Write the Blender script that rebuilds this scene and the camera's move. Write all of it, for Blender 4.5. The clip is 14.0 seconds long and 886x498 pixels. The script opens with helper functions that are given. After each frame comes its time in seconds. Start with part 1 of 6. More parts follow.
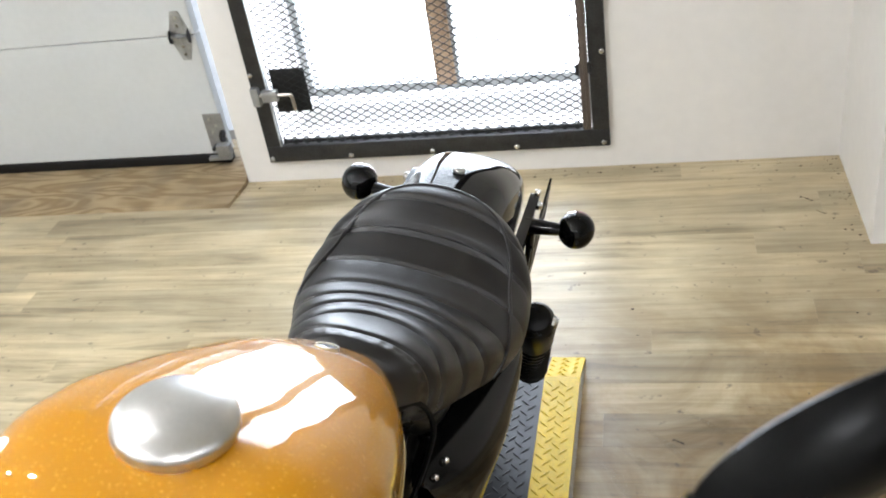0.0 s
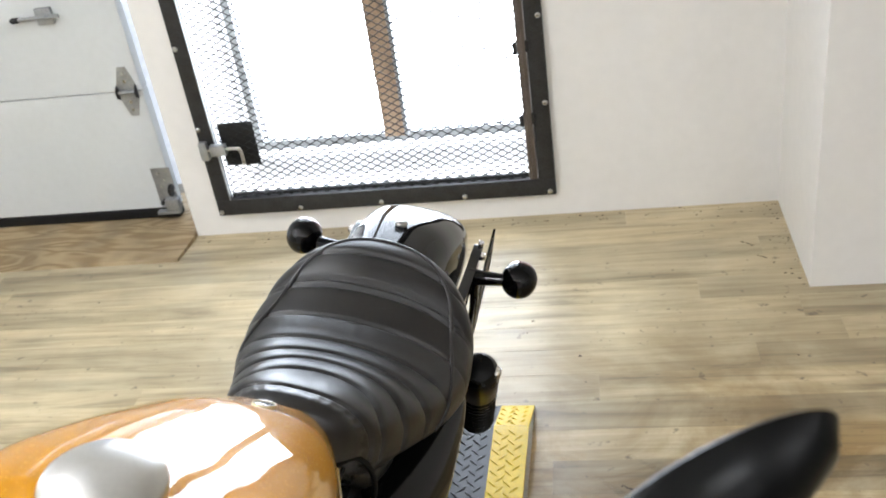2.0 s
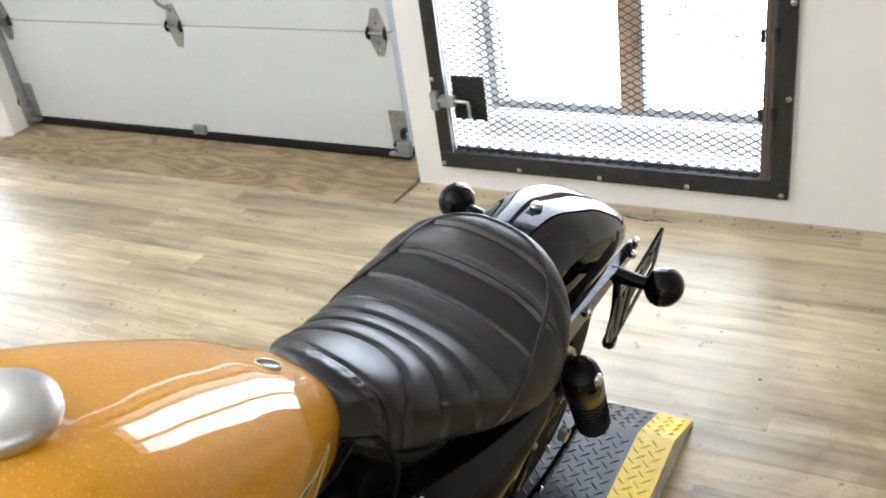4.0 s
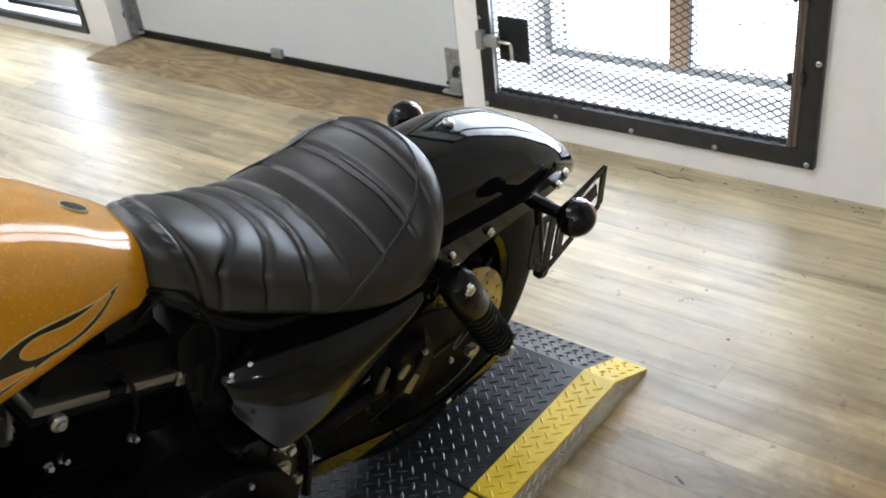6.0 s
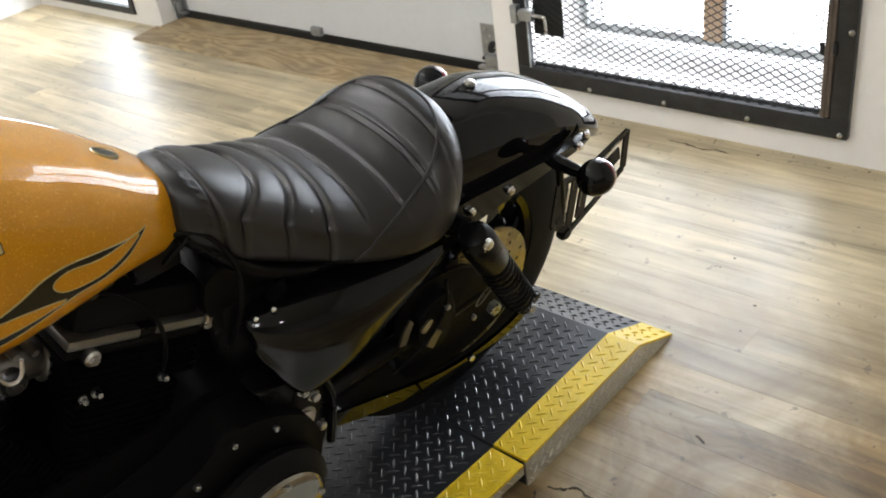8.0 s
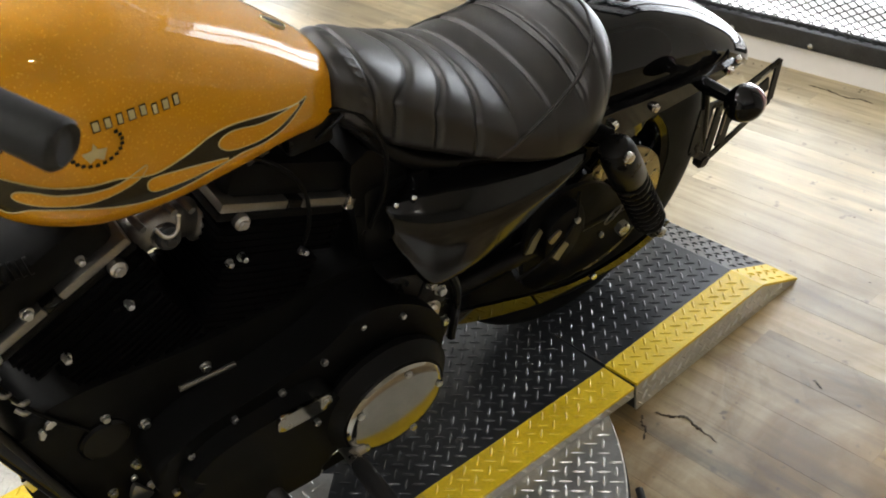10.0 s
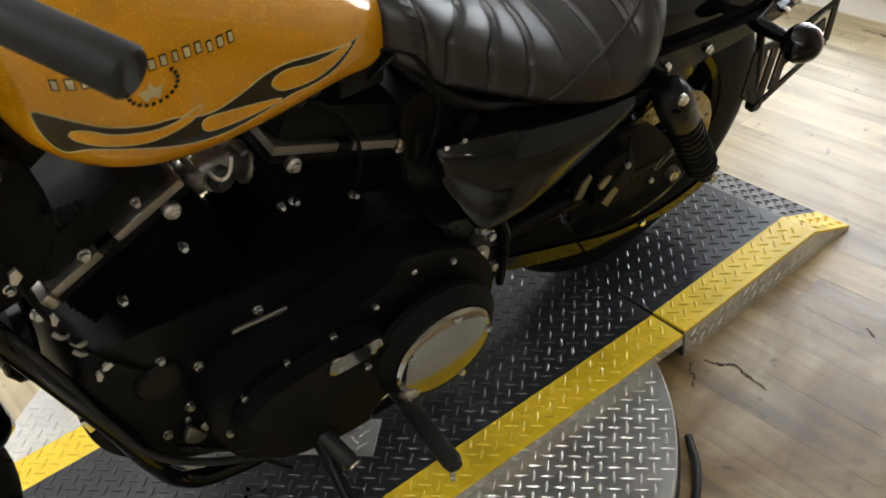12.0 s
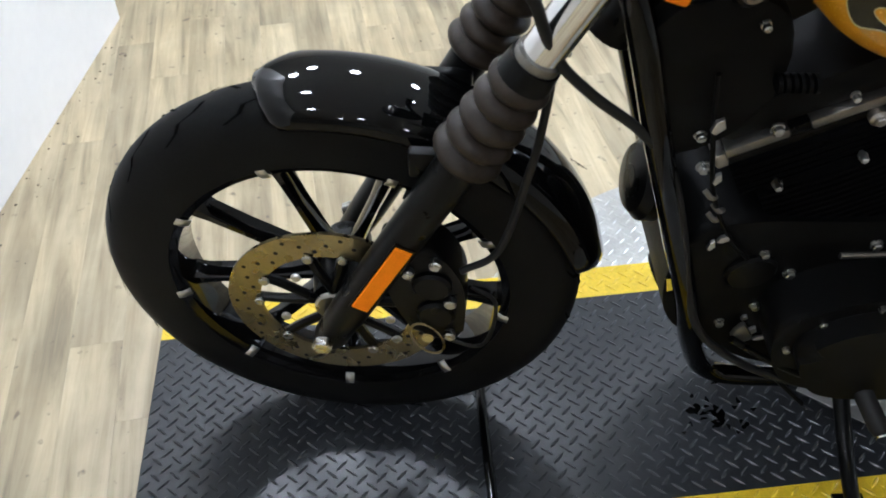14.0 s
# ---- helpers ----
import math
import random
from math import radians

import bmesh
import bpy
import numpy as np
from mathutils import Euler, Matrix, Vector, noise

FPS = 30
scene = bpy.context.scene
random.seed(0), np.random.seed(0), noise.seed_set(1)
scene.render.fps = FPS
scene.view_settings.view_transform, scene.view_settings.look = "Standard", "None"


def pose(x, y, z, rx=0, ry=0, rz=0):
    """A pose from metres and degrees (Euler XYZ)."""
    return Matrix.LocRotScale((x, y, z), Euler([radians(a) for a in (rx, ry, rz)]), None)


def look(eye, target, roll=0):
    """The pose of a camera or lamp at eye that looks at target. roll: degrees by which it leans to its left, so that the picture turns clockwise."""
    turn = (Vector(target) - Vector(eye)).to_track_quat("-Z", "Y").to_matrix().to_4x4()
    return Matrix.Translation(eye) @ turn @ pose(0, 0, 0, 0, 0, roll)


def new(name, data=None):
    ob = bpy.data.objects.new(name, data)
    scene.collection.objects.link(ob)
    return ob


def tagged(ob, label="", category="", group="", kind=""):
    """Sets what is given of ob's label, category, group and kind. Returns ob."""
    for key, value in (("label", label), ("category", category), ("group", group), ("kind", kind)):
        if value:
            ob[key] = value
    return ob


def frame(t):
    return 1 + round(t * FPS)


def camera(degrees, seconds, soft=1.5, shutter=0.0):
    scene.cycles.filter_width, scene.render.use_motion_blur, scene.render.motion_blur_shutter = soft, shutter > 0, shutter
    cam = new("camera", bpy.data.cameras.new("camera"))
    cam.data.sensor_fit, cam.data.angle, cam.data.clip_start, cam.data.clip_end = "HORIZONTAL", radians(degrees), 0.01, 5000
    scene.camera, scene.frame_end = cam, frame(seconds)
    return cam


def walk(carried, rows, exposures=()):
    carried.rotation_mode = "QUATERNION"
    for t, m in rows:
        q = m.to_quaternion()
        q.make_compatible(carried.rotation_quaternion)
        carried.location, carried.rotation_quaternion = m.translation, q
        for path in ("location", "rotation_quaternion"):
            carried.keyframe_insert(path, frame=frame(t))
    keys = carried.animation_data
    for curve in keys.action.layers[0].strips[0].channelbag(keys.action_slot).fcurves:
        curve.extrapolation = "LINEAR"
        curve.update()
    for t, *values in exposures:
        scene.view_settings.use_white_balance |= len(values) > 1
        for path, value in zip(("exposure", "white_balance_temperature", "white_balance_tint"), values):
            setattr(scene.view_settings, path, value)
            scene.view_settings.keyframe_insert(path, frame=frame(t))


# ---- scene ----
cam = camera(48.9, 14.0, soft=1.8)
# near things go soft, as in the clip
cam.data.dof.use_dof, cam.data.dof.focus_distance, cam.data.dof.aperture_fstop = True, 1.55, 11.0
PATH = [
    (0, (0.441, 0.196, 1.555), (0.026, 1.816, 0.458), -9.7),
    (0.5, (0.465, 0.213, 1.56), (0.108, 1.881, 0.517), -9.1),
    (1, (0.465, 0.207, 1.564), (0.141, 1.883, 0.522), -9.3),
    (1.5, (0.471, 0.189, 1.563), (0.176, 1.87, 0.52), -9.0),
    (2, (0.468, 0.188, 1.569), (0.143, 1.873, 0.541), -8.9),
    (2.5, (0.473, 0.186, 1.563), (0.103, 1.868, 0.547), -9.2),
    (3, (0.506, 0.2, 1.553), (0.095, 1.868, 0.53), -9.2),
    (3.5, (0.593, 0.242, 1.545), (0.005, 1.871, 0.544), -9.2),
    (3.7, (0.631, 0.279, 1.541), (-0.097, 1.845, 0.532), -8.5),
    (5.8, (1.053, 0.407, 1.454), (-0.061, 1.707, 0.42), -8.7),
    (6, (1.076, 0.427, 1.45), (-0.034, 1.716, 0.399), -7.4),
    (6.5, (1.102, 0.414, 1.457), (-0.111, 1.666, 0.475), -8.5),
    (7, (1.119, 0.406, 1.439), (-0.067, 1.629, 0.391), -9.0),
    (7.2, (1.129, 0.404, 1.438), (-0.06, 1.629, 0.396), -9.3),
    (9.3, (1.155, 0.357, 1.391), (-0.036, 1.489, 0.252), -6.4),
    (9.5, (1.144, 0.343, 1.388), (-0.075, 1.441, 0.244), -5.8),
    (10, (1.13, 0.328, 1.388), (-0.157, 1.351, 0.249), -7.3),
    (10.5, (1.127, 0.325, 1.393), (-0.172, 1.324, 0.246), -7.9),
    (11, (1.12, 0.311, 1.391), (-0.199, 1.268, 0.231), -7.0),
    (11.5, (1.114, 0.319, 1.382), (-0.166, 1.289, 0.19), -7.4),
    (12, (1.114, 0.308, 1.37), (-0.186, 1.237, 0.167), -9.1),
    (12.5, (1.078, 0.255, 1.376), (-0.268, 1.082, 0.15), -5.1),
    (13, (1.027, 0.168, 1.371), (-0.42, 0.774, 0.13), -2.9),
    (13.5, (0.985, 0.095, 1.367), (-0.499, 0.486, 0.084), -0.9),
    (14, (0.947, 0.014, 1.362), (-0.552, 0.224, 0.055), -3.0),
]
EXPOSURES = [(0.0, 0.68, 5950, 10), (3.7, 0.70, 5900, 10), (6.0, 0.49, 5800, 10), (7.2, 0.48, 5950, 10), (9.3, 0.50, 6380, 10), (12.0, 0.50, 6330, 10), (13.0, 0.48, 5650, 10), (14.0, 0.44, 5450, 10)]
walk(cam, [(t, look(eye, target, roll)) for t, eye, target, roll in PATH], EXPOSURES)

# ---- world, daylight and lamps ----
world = bpy.data.worlds.new("overcast_sky")
scene.world = world
world.use_nodes = True
wn = world.node_tree.nodes
sky = wn.new("ShaderNodeTexSky")
sky.sky_type, sky.sun_disc = "NISHITA", False
sky.sun_elevation, sky.sun_rotation = radians(38), radians(20)
wn["Background"].inputs[1].default_value = 0.10
world.node_tree.links.new(sky.outputs[0], wn["Background"].inputs[0])


def sun_lamp():
    data = bpy.data.lights.new("sun", "SUN")
    data.energy, data.angle, data.color = 1.0, radians(15), (1.0, 0.96, 0.9)
    ob = new("sun", data)
    ob.matrix_world = look((1.5, 9, 7), (0, 2, 0))


def area_lamp(name, at, to, w, h, power, colour):
    data = bpy.data.lights.new(name, "AREA")
    data.shape, data.size, data.size_y = "RECTANGLE", w, h
    data.energy, data.color = power, colour
    ob = new(name, data)
    ob.matrix_world = look(at, to)
    return ob


sun_lamp()
# daylight through the gated window and the small window
area_lamp("window_daylight", (-0.23, 3.30, 1.05), (-0.23, 0.0, 0.75), 1.0, 1.85, 46.0, (0.93, 0.97, 1.0))
area_lamp("side_window_daylight", (-3.55, 3.12, 0.95), (-3.4, 0.0, 0.5), 0.8, 1.6, 25.0, (0.93, 0.97, 1.0))

# ---- materials ----
def nodes_of(name):
    m = bpy.data.materials.new(name)
    m.use_nodes = True
    return m, m.node_tree.nodes, m.node_tree.links, m.node_tree.nodes["Principled BSDF"]


def mat(name, colour, rough=0.5, metal=0.0, vary=0.12, scale=12.0, bump=0.0, bump_scale=120.0, coat=0.0, rough_vary=0.1, emit=0.0, spec=0.5):
    """A surface with two scales of variation in colour and gloss, and fine relief."""
    m, n, l, p = nodes_of(name)
    tc = n.new("ShaderNodeTexCoord")
    big, fine = n.new("ShaderNodeTexNoise"), n.new("ShaderNodeTexNoise")
    big.inputs["Scale"].default_value, fine.inputs["Scale"].default_value = scale, scale * 9
    big.inputs["Detail"].default_value = 4
    add = n.new("ShaderNodeMath")
    add.operation = "ADD"
    for a, b in ((tc.outputs["Object"], big.inputs["Vector"]), (tc.outputs["Object"], fine.inputs["Vector"]), (big.outputs["Fac"], add.inputs[0]), (fine.outputs["Fac"], add.inputs[1])):
        l.new(a, b)
    ramp = n.new("ShaderNodeMapRange")
    ramp.inputs["From Min"].default_value, ramp.inputs["From Max"].default_value = 0.6, 1.4
    ramp.inputs["To Min"].default_value, ramp.inputs["To Max"].default_value = 1 - vary, 1 + vary
    l.new(add.outputs[0], ramp.inputs["Value"])
    mul = n.new("ShaderNodeVectorMath")
    mul.operation = "SCALE"
    mul.inputs[0].default_value = colour
    l.new(ramp.outputs[0], mul.inputs["Scale"])
    l.new(mul.outputs[0], p.inputs["Base Color"])
    rr = n.new("ShaderNodeMapRange")
    rr.inputs["To Min"].default_value, rr.inputs["To Max"].default_value = max(0.02, rough - rough_vary), min(1, rough + rough_vary)
    l.new(big.outputs["Fac"], rr.inputs["Value"])
    l.new(rr.outputs[0], p.inputs["Roughness"])
    p.inputs["Metallic"].default_value = metal
    p.inputs["Specular IOR Level"].default_value = spec
    p.inputs["Coat Weight"].default_value = coat
    p.inputs["Coat Roughness"].default_value = 0.03
    if bump:
        bn, bt = n.new("ShaderNodeBump"), n.new("ShaderNodeTexNoise")
        bt.inputs["Scale"].default_value, bt.inputs["Detail"].default_value = bump_scale, 5
        bn.inputs["Strength"].default_value, bn.inputs["Distance"].default_value = bump, 0.002
        l.new(tc.outputs["Object"], bt.inputs["Vector"])
        l.new(bt.outputs["Fac"], bn.inputs["Height"])
        l.new(bn.outputs[0], p.inputs["Normal"])
    if emit:
        p.inputs["Emission Color"].default_value = (*colour, 1)
        p.inputs["Emission Strength"].default_value = emit
    return m


def plank_mat(name, tones, along=0, streak=(0.74, 0.73, 0.71, 1), blot=(0.82, 1.12), stain=0.0):
    """Printed wood-look boards: grain along one axis, each board a tone of its own, with scuffs."""
    m, n, l, p = nodes_of(name)
    tc, info = n.new("ShaderNodeTexCoord"), n.new("ShaderNodeObjectInfo")
    shift = n.new("ShaderNodeVectorMath")
    shift.operation = "MULTIPLY_ADD"
    shift.inputs[1].default_value = (37, 91, 13)
    rnd = n.new("ShaderNodeCombineXYZ")
    for k in range(3):
        l.new(info.outputs["Random"], rnd.inputs[k])
    l.new(rnd.outputs[0], shift.inputs[0])
    l.new(tc.outputs["Object"], shift.inputs[2])
    mp = n.new("ShaderNodeMapping")
    mp.inputs["Scale"].default_value = (1.6, 22, 8) if along == 0 else (22, 1.6, 8)
    l.new(shift.outputs[0], mp.inputs["Vector"])
    grain = n.new("ShaderNodeTexNoise")
    grain.inputs["Scale"].default_value, grain.inputs["Detail"].default_value, grain.inputs["Roughness"].default_value = 1.3, 6, 0.64
    grain.inputs["Distortion"].default_value = 0.6
    l.new(mp.outputs[0], grain.inputs["Vector"])
    cr = n.new("ShaderNodeValToRGB")
    e = cr.color_ramp.elements
    e[0].position, e[0].color = 0.31, (*tones[0], 1)
    e[1].position, e[1].color = 0.66, (*tones[2], 1)
    mid = e.new(0.45)
    mid.color = (*tones[1], 1)
    l.new(grain.outputs["Fac"], cr.inputs[0])
    # yellower and greyer streaks within a board
    mp2, band = n.new("ShaderNodeMapping"), n.new("ShaderNodeTexNoise")
    mp2.inputs["Scale"].default_value = (1.5, 13, 5) if along == 0 else (13, 1.5, 5)
    band.inputs["Scale"].default_value, band.inputs["Detail"].default_value = 1.0, 3
    l.new(shift.outputs[0], mp2.inputs["Vector"])
    l.new(mp2.outputs[0], band.inputs["Vector"])
    bm_ = n.new("ShaderNodeMapRange")
    bm_.inputs["From Min"].default_value, bm_.inputs["From Max"].default_value = 0.44, 0.66
    l.new(band.outputs["Fac"], bm_.inputs["Value"])
    hue = n.new("ShaderNodeMix")
    hue.data_type, hue.blend_type = "RGBA", "MULTIPLY"
    hue.inputs["B"].default_value = streak
    l.new(bm_.outputs[0], hue.inputs["Factor"])
    l.new(cr.outputs[0], hue.inputs["A"])
    tone = n.new("ShaderNodeMapRange")
    tone.inputs["To Min"].default_value, tone.inputs["To Max"].default_value = 0.78, 1.14
    l.new(info.outputs["Random"], tone.inputs["Value"])
    cloud = n.new("ShaderNodeTexNoise")
    cloud.inputs["Scale"].default_value, cloud.inputs["Detail"].default_value = 5.0, 5
    l.new(shift.outputs[0], cloud.inputs["Vector"])
    cl = n.new("ShaderNodeMapRange")
    cl.inputs["From Min"].default_value, cl.inputs["From Max"].default_value = 0.3, 0.7
    cl.inputs["To Min"].default_value, cl.inputs["To Max"].default_value = blot
    l.new(cloud.outputs["Fac"], cl.inputs["Value"])
    mm = n.new("ShaderNodeMath")
    mm.operation = "MULTIPLY"
    l.new(tone.outputs[0], mm.inputs[0])
    l.new(cl.outputs[0], mm.inputs[1])
    sc = n.new("ShaderNodeVectorMath")
    sc.operation = "SCALE"
    l.new(hue.outputs["Result"], sc.inputs[0])
    l.new(mm.outputs[0], sc.inputs["Scale"])
    # sparse dark knots and specks
    vor = n.new("ShaderNodeTexNoise")
    vor.inputs["Scale"].default_value, vor.inputs["Detail"].default_value = 34, 3
    l.new(shift.outputs[0], vor.inputs["Vector"])
    kn = n.new("ShaderNodeMapRange")
    kn.inputs["From Min"].default_value, kn.inputs["From Max"].default_value = 0.66, 0.74
    kn.inputs["To Min"].default_value, kn.inputs["To Max"].default_value = 0.0, 0.7
    l.new(vor.outputs["Fac"], kn.inputs["Value"])
    mix = n.new("ShaderNodeMix")
    mix.data_type = "RGBA"
    mix.inputs["B"].default_value = (0.10, 0.075, 0.05, 1)
    l.new(kn.outputs[0], mix.inputs["Factor"])
    l.new(sc.outputs[0], mix.inputs["A"])
    last = mix.outputs["Result"]
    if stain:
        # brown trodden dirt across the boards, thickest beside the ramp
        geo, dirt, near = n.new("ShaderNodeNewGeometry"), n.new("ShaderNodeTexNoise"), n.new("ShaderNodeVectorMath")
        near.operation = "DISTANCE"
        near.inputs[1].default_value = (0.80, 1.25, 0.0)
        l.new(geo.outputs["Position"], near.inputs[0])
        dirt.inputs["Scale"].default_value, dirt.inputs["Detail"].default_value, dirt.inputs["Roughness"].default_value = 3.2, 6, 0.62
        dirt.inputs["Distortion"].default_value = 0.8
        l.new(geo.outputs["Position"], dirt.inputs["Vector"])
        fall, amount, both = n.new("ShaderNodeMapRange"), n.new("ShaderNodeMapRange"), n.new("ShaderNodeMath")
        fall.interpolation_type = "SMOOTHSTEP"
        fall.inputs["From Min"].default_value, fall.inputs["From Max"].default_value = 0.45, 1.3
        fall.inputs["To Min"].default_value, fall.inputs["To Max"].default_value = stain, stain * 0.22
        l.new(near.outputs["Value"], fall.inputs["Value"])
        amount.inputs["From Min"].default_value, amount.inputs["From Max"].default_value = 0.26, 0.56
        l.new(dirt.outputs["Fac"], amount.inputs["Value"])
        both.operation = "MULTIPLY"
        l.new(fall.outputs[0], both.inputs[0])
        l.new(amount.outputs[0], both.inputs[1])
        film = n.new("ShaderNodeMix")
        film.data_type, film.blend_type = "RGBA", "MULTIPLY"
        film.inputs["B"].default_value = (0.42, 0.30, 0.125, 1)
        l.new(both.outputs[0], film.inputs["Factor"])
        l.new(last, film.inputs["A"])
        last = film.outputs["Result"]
    l.new(last, p.inputs["Base Color"])
    ro = n.new("ShaderNodeMapRange")
    ro.inputs["To Min"].default_value, ro.inputs["To Max"].default_value = 0.33, 0.51
    p.inputs["Specular IOR Level"].default_value = 0.9
    l.new(cloud.outputs["Fac"], ro.inputs["Value"])
    l.new(ro.outputs[0], p.inputs["Roughness"])
    b = n.new("ShaderNodeBump")
    b.inputs["Strength"].default_value, b.inputs["Distance"].default_value = 0.12, 0.001
    l.new(grain.outputs["Fac"], b.inputs["Height"])
    l.new(b.outputs[0], p.inputs["Normal"])
    return m


def ply_mat(name):
    """Rotary-cut plywood: flowing contour grain, trodden grey patches, matt."""
    m, n, l, p = nodes_of(name)
    tc, mp, field = n.new("ShaderNodeTexCoord"), n.new("ShaderNodeMapping"), n.new("ShaderNodeTexNoise")
    mp.inputs["Scale"].default_value = (1.5, 6.0, 3.0)
    field.inputs["Scale"].default_value, field.inputs["Detail"].default_value, field.inputs["Distortion"].default_value = 1.6, 2, 0.7
    l.new(tc.outputs["Object"], mp.inputs["Vector"])
    l.new(mp.outputs[0], field.inputs["Vector"])
    rings, wave = n.new("ShaderNodeMath"), n.new("ShaderNodeMath")
    rings.operation, wave.operation = "MULTIPLY", "SINE"
    rings.inputs[1].default_value = 46.0
    l.new(field.outputs["Fac"], rings.inputs[0])
    l.new(rings.outputs[0], wave.inputs[0])
    cr = n.new("ShaderNodeValToRGB")
    e = cr.color_ramp.elements
    e[0].position, e[0].color = 0.0, (0.255, 0.178, 0.088, 1)
    e[1].position, e[1].color = 1.0, (0.395, 0.300, 0.172, 1)
    half = n.new("ShaderNodeMapRange")
    half.inputs["From Min"].default_value = -1.0
    l.new(wave.outputs[0], half.inputs["Value"])
    l.new(half.outputs[0], cr.inputs[0])
    dirt, amount = n.new("ShaderNodeTexNoise"), n.new("ShaderNodeMapRange")
    dirt.inputs["Scale"].default_value, dirt.inputs["Detail"].default_value = 7.0, 6
    l.new(tc.outputs["Object"], dirt.inputs["Vector"])
    amount.inputs["From Min"].default_value, amount.inputs["From Max"].default_value, amount.inputs["To Max"].default_value = 0.42, 0.72, 0.65
    l.new(dirt.outputs["Fac"], amount.inputs["Value"])
    mix = n.new("ShaderNodeMix")
    mix.data_type = "RGBA"
    mix.inputs["B"].default_value = (0.17, 0.135, 0.085, 1)
    l.new(amount.outputs[0], mix.inputs["Factor"])
    l.new(cr.outputs[0], mix.inputs["A"])
    l.new(mix.outputs["Result"], p.inputs["Base Color"])
    p.inputs["Roughness"].default_value, p.inputs["Specular IOR Level"].default_value = 0.62, 0.3
    b = n.new("ShaderNodeBump")
    b.inputs["Strength"].default_value, b.inputs["Distance"].default_value = 0.2, 0.001
    l.new(wave.outputs[0], b.inputs["Height"])
    l.new(b.outputs[0], p.inputs["Normal"])
    return m


def flake_paint(name, colour):
    """Metal-flake lacquer: bright flakes under a clear coat."""
    m, n, l, p = nodes_of(name)
    tc, v = n.new("ShaderNodeTexCoord"), n.new("ShaderNodeTexVoronoi")
    v.inputs["Scale"].default_value = 700
    l.new(tc.outputs["Object"], v.inputs["Vector"])
    sep = n.new("ShaderNodeSeparateColor")
    l.new(v.outputs["Color"], sep.inputs[0])
    mr = n.new("ShaderNodeMapRange")
    mr.inputs["From Min"].default_value, mr.inputs["From Max"].default_value = 0.93, 1.0
    mr.inputs["To Min"].default_value, mr.inputs["To Max"].default_value = 0.0, 0.5
    l.new(sep.outputs[0], mr.inputs["Value"])
    mix = n.new("ShaderNodeMix")
    mix.data_type = "RGBA"
    mix.inputs["A"].default_value, mix.inputs["B"].default_value = (*colour, 1), (0.98, 0.58, 0.06, 1)
    l.new(mr.outputs[0], mix.inputs["Factor"])
    l.new(mix.outputs["Result"], p.inputs["Base Color"])
    # each flake lies at a slant of its own
    geo, slant, lean, unit = n.new("ShaderNodeNewGeometry"), n.new("ShaderNodeVectorMath"), n.new("ShaderNodeVectorMath"), n.new("ShaderNodeVectorMath")
    slant.operation, lean.operation, unit.operation = "SUBTRACT", "MULTIPLY_ADD", "NORMALIZE"
    slant.inputs[1].default_value, lean.inputs[1].default_value = (0.5, 0.5, 0.5), (0.14, 0.14, 0.14)
    l.new(v.outputs["Color"], slant.inputs[0])
    l.new(slant.outputs[0], lean.inputs[0])
    l.new(geo.outputs["Normal"], lean.inputs[2])
    l.new(lean.outputs[0], unit.inputs[0])
    l.new(unit.outputs[0], p.inputs["Normal"])
    p.inputs["Metallic"].default_value, p.inputs["Roughness"].default_value = 0.05, 0.45
    p.inputs["Coat Weight"].default_value, p.inputs["Coat Roughness"].default_value = 1.0, 0.008
    p.inputs["Specular IOR Level"].default_value = 0.05
    return m


def glass_mat(name, tint=(1, 1, 1)):
    m, n, l, p = nodes_of(name)
    p.inputs["Base Color"].default_value = (*tint, 1)
    p.inputs["Transmission Weight"].default_value, p.inputs["Roughness"].default_value, p.inputs["IOR"].default_value = 1.0, 0.02, 1.45
    return m


WALL = mat("wall_paint", (0.80, 0.78, 0.75), 0.55, vary=0.03, scale=3, bump=0.12, bump_scale=260)
WALL_FAR = mat("bounce_cut_grey", (0.42, 0.42, 0.41), 0.6, vary=0.06, scale=3, bump=0.1, bump_scale=260)
CEIL = mat("ceiling_paint", (0.78, 0.78, 0.77), 0.8, vary=0.03, scale=3)
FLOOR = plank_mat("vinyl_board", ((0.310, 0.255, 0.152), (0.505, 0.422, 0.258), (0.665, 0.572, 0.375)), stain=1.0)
SUBFLOOR = plank_mat("vinyl_board", ((0.310, 0.255, 0.152), (0.505, 0.422, 0.258), (0.665, 0.572, 0.375)))
PLY = ply_mat("plywood")
DOOR = mat("door_enamel", (0.60, 0.62, 0.62), 0.42, vary=0.03, scale=5, bump=0.05, bump_scale=400)
GALV = mat("galvanised_steel", (0.34, 0.35, 0.35), 0.45, 0.7, vary=0.25, scale=30)
STRAND = mat("dark_mesh_paint", (0.022, 0.022, 0.021), 0.6, vary=0.3, scale=40, bump=0.1, bump_scale=200, spec=0.25)
RUSTY = mat("worn_brown_paint", (0.105, 0.082, 0.066), 0.5, vary=0.25, scale=25, bump=0.15, bump_scale=180)
RUBBER = mat("black_rubber", (0.008, 0.008, 0.008), 0.55, vary=0.2, scale=40, bump=0.1, bump_scale=300, spec=0.3)
TYRE = mat("tyre_rubber", (0.006, 0.006, 0.006), 0.55, vary=0.25, scale=25, bump=0.12, bump_scale=350, spec=0.1)
IRON = mat("dark_steel", (0.045, 0.045, 0.046), 0.45, 0.6, vary=0.3, scale=22, bump=0.12, bump_scale=160, spec=0.3)
TIMBER = plank_mat("sawn_timber", ((0.32, 0.19, 0.10), (0.46, 0.29, 0.16), (0.56, 0.38, 0.22)), along=1)
